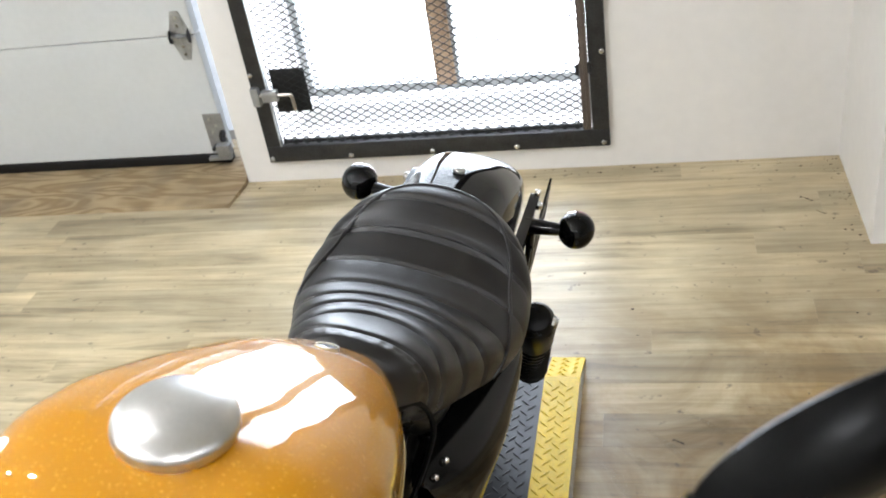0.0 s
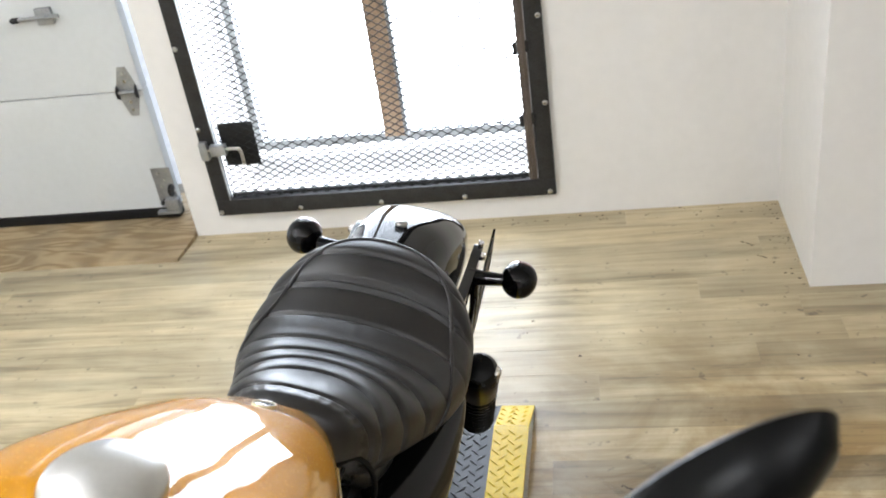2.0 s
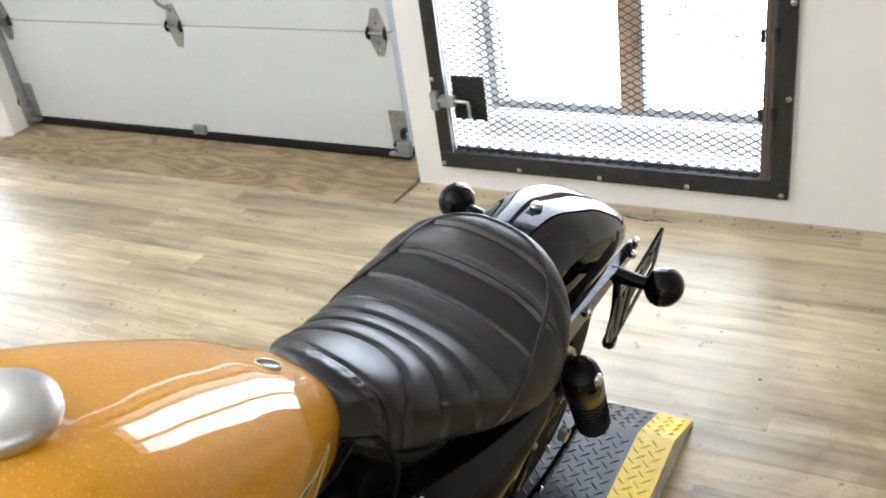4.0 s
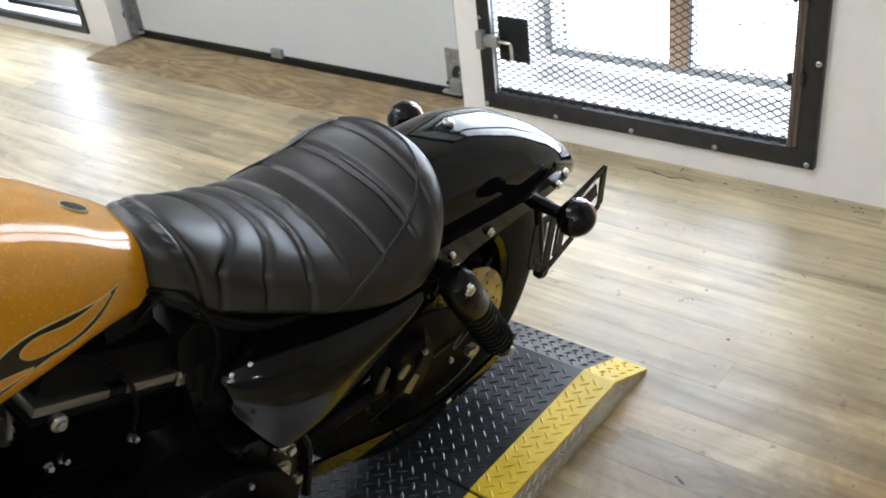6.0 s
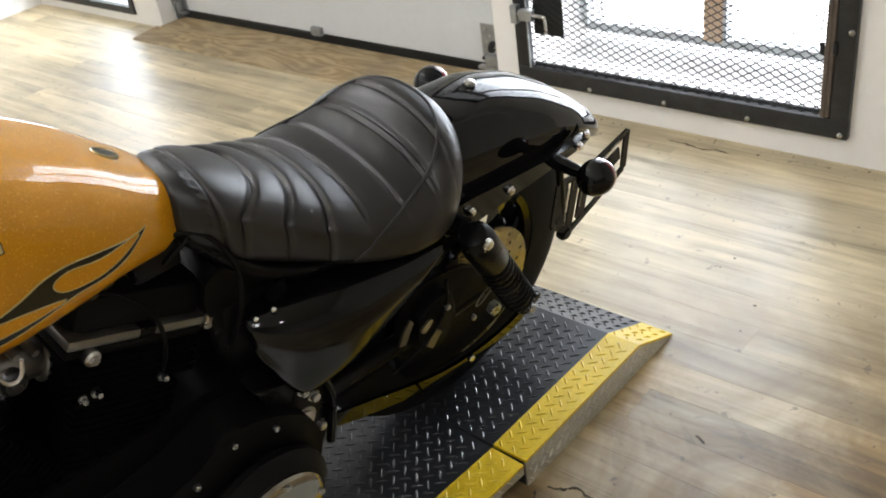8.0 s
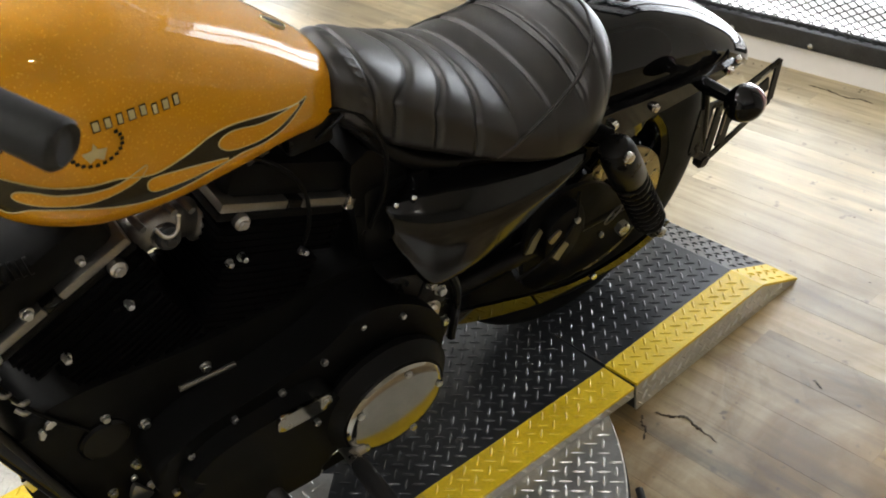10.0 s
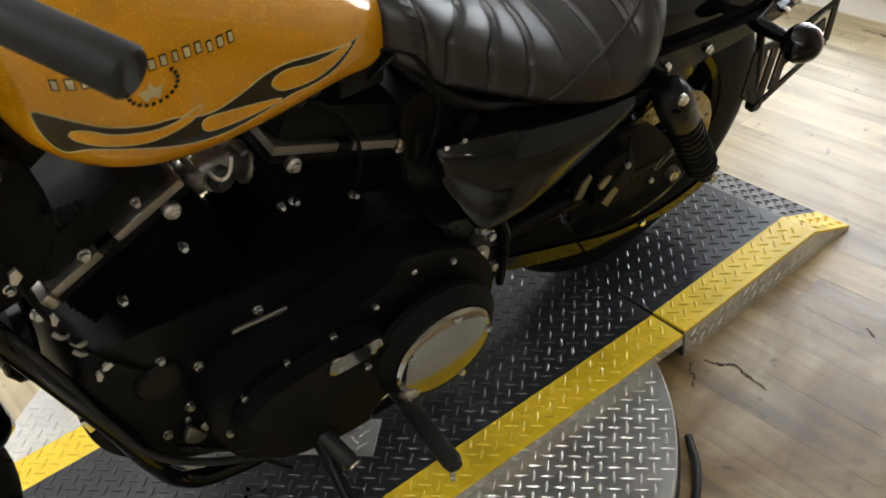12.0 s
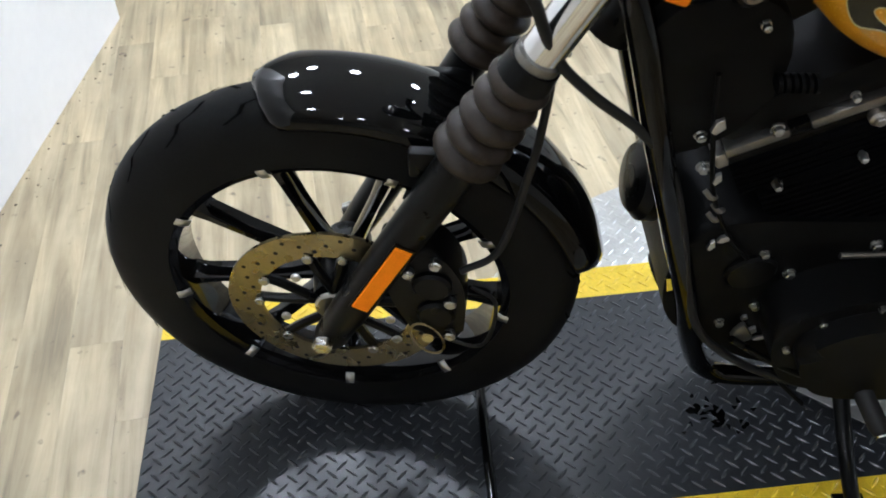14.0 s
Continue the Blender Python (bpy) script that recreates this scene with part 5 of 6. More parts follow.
    part("caliper_pin", slab(rounded([(1.362, 0.388), (1.380, 0.402), (1.390, 0.394), (1.372, 0.376)], 3), 0.128, 0.132), BRUSHED, cal)
    part("caliper_bracket", slab(rounded([(1.34, 0.44), (1.44, 0.455), (1.52, 0.42), (1.57, 0.36), (1.64, 0.335), (1.655, 0.27), (1.60, 0.225), (1.48, 0.205), (1.35, 0.25)], 4), 0.094, 0.104, bevel=0.003), WRINKLE, bike)
    for s in (1, -1):
        arm = part("swingarm", tube([(s * 0.085, 1.11, 0.335), (s * 0.088, 1.3, 0.335), (s * 0.092, 1.60, 0.328)], [0.020, 0.019, 0.016], 12), SATIN, bike, "satin black swingarm")
        part("axle_nut", disc((s * 0.118 if s < 0 else 0.142, 1.545, 0.326), (s, 0, 0), 0.015, 0.016, 6, 0.002), BOLT, arm)
        part("axle_adjuster", tube([(s * 0.10, 1.56, 0.326), (s * 0.10, 1.625, 0.326)], 0.005, 8, False), BOLT, arm)


def shocks():
    for s in (1, -1):
        o = 0.180 if s > 0 else 0.135
        a, b = Vector((s * o, 1.430, 0.592)), Vector((s * o, 1.580, 0.345))
        body = part("shock_absorber", tube([a.lerp(b, -0.085), a.lerp(b, -0.072), a.lerp(b, -0.035), a.lerp(b, 0.05), a.lerp(b, 0.28), a.lerp(b, 0.30)], [0.010, 0.022, 0.029, 0.032, 0.032, 0.029], 24, False), SATIN, bike, "black shock absorber")
        pts = []
        d = (b - a).normalized()
        e1 = Vector((1, 0, 0))
        e2 = d.cross(e1)
        for k in range(150):
            t = k / 149
            an = 2 * math.pi * 10.5 * t
            pts.append(a.lerp(b, 0.28 + 0.64 * t) + (e1 * math.cos(an) + e2 * math.sin(an)) * 0.0265)
        part("spring", tube(pts, 0.0052, 8, False), SATIN, body)
        part("damper", tube([a.lerp(b, 0.28), a.lerp(b, 0.97)], 0.022, 16, False), SATIN, body)
        part("lower_eye", disc(b, (1, 0, 0), 0.020, 0.034, 20, 0.004), SATIN, body)
        part("upper_bolt", joined(disc(a + Vector((s * 0.027, -0.004, 0.010)), (s, 0, 0), 0.0105, 0.010, 20, 0.003, 0.003), disc(a + Vector((s * 0.026, 0, 0)), (s, 0, 0), 0.0115, 0.005, 24, 0.002)), CHROME, body, "chrome acorn nut and washer")
        part("lower_bolt", disc(b + Vector((s * 0.022, 0, 0)), (s, 0, 0), 0.010, 0.012, 14, 0.002), BOLT, body)
        part("shock_mount", tube([(s * 0.10, 1.42, 0.60), (s * 0.16, 1.425, 0.61)], 0.016, 14, False), SATIN, body)


def indicator(at, s, material, name, label):
    """A bullet lamp: bowl, lens and stalk."""
    x, y, z = at
    body = part(name, turned(lathe([(0, -0.034), (0.010, -0.033), (0.021, -0.027), (0.029, -0.016), (0.033, -0.003), (0.0335, 0.008), (0.0325, 0.012)], 32), Matrix.Translation(at) @ pose(0, 0, 0, 0, 0, 90)), GLOSS, bike, label)
    part("lens", turned(lathe([(0.0323, 0.012), (0.0315, 0.018), (0.027, 0.026), (0.018, 0.032), (0, 0.035)], 32), Matrix.Translation(at) @ pose(0, 0, 0, 0, 0, 90)), material, body)
    return body


def tail_fittings():
    for s in (1, -1):
        b = indicator((s * 0.205, 1.712, 0.582), s, LENS, "rear_indicator", "gloss black rear indicator with dark red lens")
        part("stalk", tube([(s * 0.112, 1.703, 0.577), (s * 0.14, 1.704, 0.578), (s * 0.185, 1.708, 0.581)], [0.0155, 0.014, 0.011], 18), GLOSS, b)
    # side plate bracket
    x0, x1 = 0.128, 0.132
    def strip(p, q, w):
        p, q = Vector((*p, 0)), Vector((*q, 0))
        d = (q - p).normalized()
        o = Vector((-d.y, d.x, 0)) * w
        return slab([tuple((p + o).xy), tuple((q + o).xy), tuple((q - o).xy), tuple((p - o).xy)], x0, x1)
    corner = [(1.918, 0.545), (1.93, 0.45), (1.775, 0.375), (1.715, 0.42), (1.715, 0.520), (1.80, 0.512)]
    bars = [strip(corner[i], corner[(i + 1) % 6], 0.008) for i in range(6)]
    bars += [strip((1.732, 0.41), (1.732, 0.515), 0.012), strip((1.767, 0.39), (1.767, 0.512), 0.010), strip((1.80, 0.40), (1.80, 0.508), 0.013), strip((1.80, 0.46), (1.905, 0.50), 0.017)]
    pb = part("plate_bracket", bars[0], SATIN, bike, "slotted black side plate bracket", smooth=False)
    for b in bars[1:]:
        part("bracket_strip", b, SATIN, pb, smooth=False)
    part("bracket_arm", tube([(0.125, 1.715, 0.555), (0.128, 1.735, 0.47), (0.122, 1.760, 0.385)], 0.008, 10), GLOSS, pb)
    part("bracket_knob", disc((0.124, 1.765, 0.372), (1, 0, 0), 0.016, 0.022, 18, 0.005), SATIN, pb)
    part("bracket_bolt", disc((0.118, 1.795, 0.590), (1, 0, 0), 0.008, 0.008, 14, 0.002, 0.003), CHROME, pb)
    for p, q in (((1.835, 0.5085), (1.86, 0.521)), ((1.87, 0.526), (1.893, 0.537)), ((1.745, 0.44), (1.745, 0.50)), ((1.79, 0.43), (1.79, 0.50))):
        part("plate_slot_edge", tube([(0.133, *p), (0.133, *q)], 0.0016, 6, False), BRUSHED, pb)


# -- front end --
def front_fender():
    rings = []
    n = 48
    for k in range(n + 1):
        f = k / n
        a = radians(102 - 92 * f)
        d = Vector((0, math.cos(a), math.sin(a)))
        taper = min(1.0, 0.30 + 0.7 * math.sqrt(min(1.0, 14 * min(f, 1 - f))))
        r0 = 0.347 + 0.014 * f
        c = HUB + d * r0
        rings.append([c + Vector((0.067 * taper * math.copysign(abs(math.cos(b)) ** 0.75, math.cos(b)), 0, 0)) + d * (0.035 * math.sin(b) ** 0.85 - 0.018) for b in (math.pi * j / 24 for j in range(25))])
    f = part("front_fender", steer(loft(rings, False)), GLOSS, bike, "gloss black front fender")
    f.modifiers.new("thickness", "SOLIDIFY").thickness = 0.003
    for s in (1, -1):
        part("fender_mount", steer(box(s * 0.072 - 0.008, s * 0.072 + 0.008, HUB.y + 0.120, HUB.y + 0.185, HUB.z + 0.290, HUB.z + 0.330, 0.004)), SATIN, f)


def fork():
    for s in (1, -1):
        b = AXLE + Vector((s * 0.096, 0.014, 0))
        leg = part("fork_leg", steer(tube([b - UP * 0.035, b - UP * 0.02, b + UP * 0.05, b + UP * 0.39], [0.018, 0.024, 0.0265, 0.0265], 24, False)), SATIN, bike, "satin black fork leg")
        part("fork_tube", steer(tube([b + UP * 0.33, b + UP * 0.89], 0.0230, 24, False)), CHROME, bike, "chrome fork tube")
        pts, rs = [], []
        for k in range(49):
            t = k / 48
            pts.append(b + UP * (0.385 + 0.142 * t))
            rs.append((0.0440 - 0.009 * t) * (0.66 + 0.34 * abs(math.sin(math.pi * 5 * t)) ** 0.7))
        part("gaiter", steer(tube(pts, rs, 28, False)), GAITER, bike, "ribbed rubber fork gaiter")
        part("gaiter_collar", steer(tube([b + UP * 0.522, b + UP * 0.546], [0.032, 0.029], 24, False)), SATIN, bike)
        part("fork_clamp", steer(tube([b + UP * 0.546, b + UP * 0.556], 0.0265, 24, False)), LEVER, bike)
        part("axle_cap", steer(disc(AXLE + Vector((s * 0.128, 0, 0)), (s, 0, 0), 0.014, 0.014, 6, 0.002)), BOLT, bike, "hexagonal axle nut")
        o = b + UP * 0.165 + Vector((s * 0.027, 0, 0))
        t = UP * 0.070
        n = Vector((0, math.cos(RAKE), -math.sin(RAKE))) * 0.0118
        x = Vector((s * 0.004, 0, 0))
        bm = loft([[o - t - n, o - t + n, o + t + n, o + t - n], [o - t * 0.97 - n * 0.9 + x, o - t * 0.97 + n * 0.9 + x, o + t * 0.97 + n * 0.9 + x, o + t * 0.97 - n * 0.9 + x]])
        part("reflector", steer(bm), AMBER, leg, "amber side reflector", smooth=False)
        part("reflector_frame", steer(loft([[o - t * 1.05 - n * 1.2 - x * 0.5, o - t * 1.05 + n * 1.2 - x * 0.5, o + t * 1.05 + n * 1.2 - x * 0.5, o + t * 1.05 - n * 1.2 - x * 0.5], [o - t * 1.05 - n * 1.2 + x * 0.2, o - t * 1.05 + n * 1.2 + x * 0.2, o + t * 1.05 + n * 1.2 + x * 0.2, o + t * 1.05 - n * 1.2 + x * 0.2]])), SATIN, leg, smooth=False)
    part("lower_triple_clamp", steer(turned(box(-0.125, 0.125, -0.03, 0.05, -0.02, 0.02, 0.012), Matrix.Translation(AXLE + UP * 0.75) @ Matrix.Rotation(-RAKE, 4, "X"))), SATIN, bike)
    part("upper_triple_clamp", steer(turned(box(-0.125, 0.125, -0.03, 0.05, -0.016, 0.016, 0.01), Matrix.Translation(AXLE + UP * 0.87) @ Matrix.Rotation(-RAKE, 4, "X"))), SATIN, bike)
    part("steering_head", tube([(0, 0.355, 0.80), (0, 0.455, 0.995)], 0.032, 20, False), SATIN, bike)
    # caliper behind the left leg
    o = AXLE + Vector((0.062, 0.140, 0.075))
    cal = part("brake_caliper", steer(joined(slab(rounded([(o.y - 0.055, o.z + 0.085), (o.y + 0.01, o.z + 0.098), (o.y + 0.048, o.z + 0.045), (o.y + 0.055, o.z - 0.02), (o.y + 0.045, o.z - 0.088), (o.y - 0.005, o.z - 0.085), (o.y - 0.035, o.z - 0.03), (o.y - 0.05, o.z + 0.03)], 5), o.x - 0.022, o.x + 0.034, bevel=0.010, seg=3),
              disc(o + Vector((0.036, 0.012, 0.035)), (1, 0, 0), 0.026, 0.016, 24, 0.004), disc(o + Vector((0.036, 0.016, -0.025)), (1, 0, 0), 0.026, 0.016, 24, 0.004))), SATIN, bike, "black brake caliper")
    for dy, dz in ((-0.018, 0.062), (0.018, 0.082), (0.036, 0.004), (0.034, -0.068)):
        part("caliper_bolt", steer(disc(o + Vector((0.040, dy, dz)), (1, 0, 0), 0.0085, 0.012, 14, 0.002)), BOLT, cal)
    ov = [o + Vector((0.0475, 0.004 + 0.021 * math.cos(a) - 0.009 * math.sin(a), -0.070 + 0.034 * math.sin(a))) for a in (2 * math.pi * k / 24 for k in range(25))]
    part("caliper_ring", steer(tube(ov, 0.0018, 6, False)), ROTOR, cal)
    part("caliper_button", steer(disc(o + Vector((0.047, 0.004, -0.070)), (1, 0, 0), 0.008, 0.003, 16)), PALE, cal)
    part("brake_hose", steer(tube([o + Vector((0.03, 0.05, 0.06)), o + Vector((0.024, 0.098, 0.10)), o + Vector((0.02, 0.130, 0.24)), o + Vector((0.02, 0.142, 0.33)), o + Vector((0.02, 0.148, 0.42))], 0.0050, 10)), RUBBER, bike, "black rubber brake hose")
    part("sensor_wire", steer(tube([AXLE + Vector((0.05, 0.20, 0.05)), AXLE + Vector((0.055, 0.235, 0.02)), AXLE + Vector((0.05, 0.215, -0.09)), AXLE + Vector((0.06, 0.14, -0.05))], 0.003, 8)), RUBBER, bike)
    part("hose_bracket", steer(box(o.x - 0.024, o.x + 0.0, o.y + 0.135, o.y + 0.165, o.z + 0.385, o.z + 0.40, 0.003)), BRUSHED, bike)
    part("clutch_cable", tube([(0.16, 0.36, 1.12), (0.11, 0.245, 0.99), (0.094, 0.258, 0.915), (0.09, 0.283, 0.845), (0.09, 0.325, 0.79), (0.09, 0.380, 0.733), (0.09, 0.425, 0.665), (0.095, 0.46, 0.55), (0.10, 0.49, 0.42), (0.115, 0.525, 0.315), (0.135, 0.60, 0.245), (0.15, 0.70, 0.195), (0.155, 0.80, 0.168)], 0.0062, 10), RUBBER, bike, "black clutch cable")
    lamp = part("headlamp", turned(lathe([(0, -0.09), (0.05, -0.08), (0.078, -0.045), (0.086, 0.0), (0.088, 0.02), (0.080, 0.024)], 40), STEER @ Matrix.Translation((0, 0.225, 1.035)) @ pose(0, 0, 0, 0, 0, -90)), GLOSS, bike, "gloss black headlamp shell")
    part("lens", turned(lathe([(0.079, 0.024), (0.05, 0.034), (0, 0.038)], 40), STEER @ Matrix.Translation((0, 0.225, 1.035)) @ pose(0, 0, 0, 0, 0, -90)), CHROME, lamp)
    ind = part("front_indicator", turned(lathe([(0, -0.034), (0.021, -0.027), (0.031, -0.008), (0.0325, 0.012)], 28), Matrix.Translation((0.17, 0.370, 1.018)) @ pose(0, 0, 0, 0, 0, -90)), GLOSS, bike, "front indicator with amber lens")
    part("lens", turned(lathe([(0.0323, 0.012), (0.027, 0.026), (0, 0.035)], 28), Matrix.Translation((0.17, 0.370, 1.018)) @ pose(0, 0, 0, 0, 0, -90)), AMBER, ind)


def handlebar():
    bar = part("handlebar", tube([(0.405, 0.556, 1.184), (0.30, 0.500, 1.200), (0.21, 0.452, 1.190), (0.13, 0.42, 1.150), (0.05, 0.408, 1.135), (-0.05, 0.392, 1.135), (-0.13, 0.385, 1.150), (-0.21, 0.39, 1.190), (-0.30, 0.40, 1.200), (-0.43, 0.43, 1.184)], 0.0127, 16), GLOSS, bike, "gloss black handlebar")
    part("grip", tube([(0.419, 0.5645, 1.182), (0.4185, 0.564, 1.182), (0.416, 0.563, 1.1825), (0.31, 0.505, 1.198)], [0.012, 0.0165, 0.0185, 0.0175], 28, False), RUBBER, bike, "black rubber grip")
    part("grip", tube([(-0.44, 0.4325, 1.182), (-0.436, 0.431, 1.183), (-0.33, 0.406, 1.198)], [0.012, 0.0185, 0.0175], 24, False), RUBBER, bike)
    part("switch_housing", turned(box(-0.022, 0.022, -0.024, 0.024, -0.024, 0.024, 0.009), Matrix.Translation((0.285, 0.492, 1.200)) @ pose(0, 0, 0, 0, 8, 28)), SATIN, bike)
    part("clutch_perch", tube([(0.262, 0.480, 1.199), (0.258, 0.45, 1.205), (0.262, 0.425, 1.208)], [0.020, 0.014, 0.013], 14), SATIN, bike)
    part("clutch_lever", joined(tube([(0.262, 0.424, 1.208), (0.32, 0.442, 1.214), (0.39, 0.450, 1.212), (0.450, 0.438, 1.200)], [0.009, 0.0075, 0.0065, 0.006], 12), disc((0.456, 0.435, 1.197), (1, 0, 0), 0.0095, 0.017, 18, 0.006)), LEVER, bike, "grey metal clutch lever with ball end")
    for s in (1, -1):
        part("riser", tube([(s * 0.045, 0.41, 1.06), (s * 0.045, 0.405, 1.14)], 0.018, 16, False), SATIN, bike)
    # mirror on its stem, its glass to the rider
    face, along = Vector((-0.496, 0.868, 0.018)), Vector((0.757, 0.424, 0.495))
    turn = Matrix((face, along, face.cross(along))).transposed().to_4x4()
    mm = Matrix.Translation((0.337, 0.534, 1.327)) @ turn @ Matrix.Diagonal((1, 1.06, 0.50, 1))
    mir = part("mirror", turned(lathe([(0, -0.022), (0.026, -0.019), (0.046, -0.008), (0.054, 0.004), (0.051, 0.006)], 40), mm), SATIN, bike, "black oval mirror")
    part("mirror_glass", turned(lathe([(0.051, 0.0045), (0, 0.0045)], 40), mm), CHROME, mir)
    part("mirror_stem", tube([(0.262, 0.47, 1.215), (0.265, 0.485, 1.25), (0.295, 0.515, 1.30)], 0.006, 10), GLOSS, mir)


# -- engine --
def engine():
    case_ = rounded([(0.462, 0.455), (0.472, 0.345), (0.525, 0.262), (0.605, 0.195), (0.69, 0.150), (0.85, 0.130), (1.02, 0.150), (1.10, 0.24), (1.13, 0.36), (1.09, 0.46), (0.99, 0.515), (0.85, 0.515), (0.72, 0.520), (0.56, 0.540), (0.49, 0.525)], 5)
    crank = part("crankcase", slab(case_, -0.11, 0.088, bevel=0.014, seg=3), WRINKLE, bike, "black crankcase")
    cover_ = rounded([(0.612, 0.385), (0.620, 0.295), (0.660, 0.225), (0.740, 0.180), (0.86, 0.150), (0.98, 0.160), (1.075, 0.225), (1.112, 0.320), (1.095, 0.405), (1.030, 0.470), (0.955, 0.495), (0.880, 0.462), (0.790, 0.445), (0.690, 0.432)], 6)
    cover = part("primary_cover", joined(slab(cover_, 0.088, 0.158, bevel=0.012, seg=3),
                 slab(rounded([(0.640, 0.360), (0.655, 0.290), (0.70, 0.235), (0.80, 0.205), (0.88, 0.22), (0.90, 0.33), (0.87, 0.410), (0.78, 0.415), (0.69, 0.405)], 6), 0.150, 0.190, bevel=0.026, seg=5),
                 disc((0.180, 0.978, 0.307), (1, 0, 0), 0.118, 0.055, 48, 0.022)), WRINKLE, bike, "wrinkle black primary cover")
    dc = part("derby_cover", turned(lathe([(0.092, 0.206), (0.092, 0.2105), (0.0895, 0.2130)] + [(0.088 * math.cos(a), 0.2135 + 0.0105 * math.sin(a)) for a in (math.pi / 2 * k / 12 for k in range(1, 12))] + [(0, 0.224)], 56), Matrix.Translation((0, 0.978, 0.307))), POLISHED, cover, "chrome clutch cover")
    for k in range(5):
        a = radians(72 * k + 77)
        part("derby_screw", disc((0.2195, 0.978 + 0.081 * math.cos(a), 0.307 + 0.081 * math.sin(a)), (1, 0, 0), 0.0062, 0.005, 14, 0.001), BOLT, dc)
    part("inspection_cover", slab(rounded([(0.782, 0.398), (0.790, 0.386), (0.86, 0.384), (0.873, 0.396), (0.866, 0.412), (0.80, 0.420), (0.786, 0.414)], 5), 0.190, 0.197, bevel=0.003), POLISHED, cover, "chrome inspection cover")
    for y, z in ((0.663, 0.396), (0.735, 0.422), (0.812, 0.424), (0.885, 0.440), (0.953, 0.474), (1.026, 0.448), (0.630, 0.332), (0.86, 0.165), (1.06, 0.23), (0.70, 0.208)):
        part("cover_screw", disc((0.161, y, z), (1, 0, 0), 0.0054, 0.010, 14, 0.0018), BOLT, cover)
    for y, z in ((0.847, 0.357), (0.80, 0.392), (0.862, 0.402), (0.900, 0.262), (0.902, 0.222)):
        part("cover_screw", disc((0.193, y, z), (1, 0, 0), 0.0060, 0.010, 14, 0.0018), BOLT, cover)
    for y, z, r in ((0.734, 0.469, 0.0080), (0.632, 0.416, 0.0080), (0.604, 0.338, 0.0076), (0.56, 0.30, 0.007), (0.585, 0.470, 0.006)):
        bolt((0.092, y, z), crank, r * 0.85, 0.009)
    part("case_slot", tube([(0.090, 0.690, 0.452), (0.090, 0.777, 0.443)], 0.0050, 10, False), LEVER, crank)
    part("round_plug", disc((0.090, 0.575, 0.430), (1, 0, 0), 0.036, 0.012, 32, 0.004), SATIN, crank)
    part("sprocket_cover", slab(rounded([(1.02, 0.50), (1.10, 0.47), (1.145, 0.40), (1.14, 0.30), (1.09, 0.24), (1.05, 0.3), (1.06, 0.42)], 5), 0.08, 0.132, bevel=0.012, seg=3), SATIN, bike, "black sprocket cover")
    base = Vector((0, 0.742, 0.360))
    for s in (-1, 1):
        a = radians(24.5) * s
        m = Matrix.Translation(base - Vector((0, 0, 0.020 if s > 0 else 0.004))) @ Matrix.Rotation(-a, 4, "X")
        cyl = []
        for k in range(13):
            z = 0.135 + 0.0118 * k
            cyl.append(turned(slab(rounded([(-0.080, -0.062), (-0.062, -0.080), (0.062, -0.080), (0.080, -0.062), (0.080, 0.062), (0.062, 0.080), (-0.062, 0.080), (-0.080, 0.062)], 2), z, z + 0.0052, "z"), m))
        cyl.append(turned(box(-0.0765, 0.0765, -0.0765, 0.0765, 0.08, 0.30, 0.02), m))
        cy = part("cylinder", cyl.pop(), FLAT_BLACK, bike, "finned black cylinder", smooth=False)
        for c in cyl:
            part("fin", c, FLAT_BLACK, cy, smooth=False)
        head = [turned(box(-0.0735, 0.0735, -0.0975, 0.0975, 0.29, 0.350, 0.012), m)]
        for k in range(5):
            z = 0.296 + 0.0115 * k
            head.append(turned(box(-0.076, 0.076, -0.100, 0.100, z, z + 0.004), m))
        hd = part("cylinder_head", head[0], FLAT_BLACK, bike, "finned black cylinder head", smooth=False)
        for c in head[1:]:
            part("fin", c, FLAT_BLACK, hd, smooth=False)
        for y, z in ((-0.055, 0.302), (0.045, 0.302)):
            part("head_nut", turned(joined(disc((0.084, y, z), (1, 0, 0), 0.0048, 0.016, 6, 0.0012), disc((0.080, y, z - 0.002), (1, 0, 0), 0.0062, 0.005, 16)), m), BOLT, hd)
        rk = part("rocker_box", turned(joined(box(-0.068, 0.070, -0.104, 0.104, 0.352, 0.366, 0.003), box(-0.066, 0.067, -0.100, 0.100, 0.382, 0.440, 0.016)), m), WRINKLE, bike, "black rocker box")
        gap = 0.012 * s
        for p, q in ((-0.104, -0.012 + gap), (0.012 + gap, 0.104)):
            part("rocker_band", turned(box(0.0, 0.0715, p, q, 0.3665, 0.3815, 0.003), m), LEVER, rk, "bare machined band of the rocker box")
        part("rocker_band_middle", turned(box(0.0, 0.0705, -0.012 + gap, 0.012 + gap, 0.3665, 0.3815, 0.002), m), SATIN, rk)
        part("rocker_boss", turned(joined(disc((0.074, -s * 0.070, 0.355), (1, 0, 0), 0.0115, 0.016, 20, 0.003), disc((0.083, -s * 0.070, 0.355), (1, 0, 0), 0.0070, 0.006, 6, 0.001)), m), BRUSHED, rk)
        part("band_end", turned(box(0.02, 0.078, s * 0.106 - 0.008, s * 0.106 + 0.008, 0.361, 0.386, 0.004), m), BRUSHED, rk)
    # intake and choke parts between the cylinders
    man = part("intake_manifold", joined(tube([(0.0, 0.66, 0.655), (0.01, 0.735, 0.690), (0.0, 0.81, 0.655)], [0.024, 0.030, 0.024], 18), tube([(-0.08, 0.735, 0.69), (0.040, 0.735, 0.688)], 0.019, 18, False)), LEVER, bike, "bare alloy intake manifold")
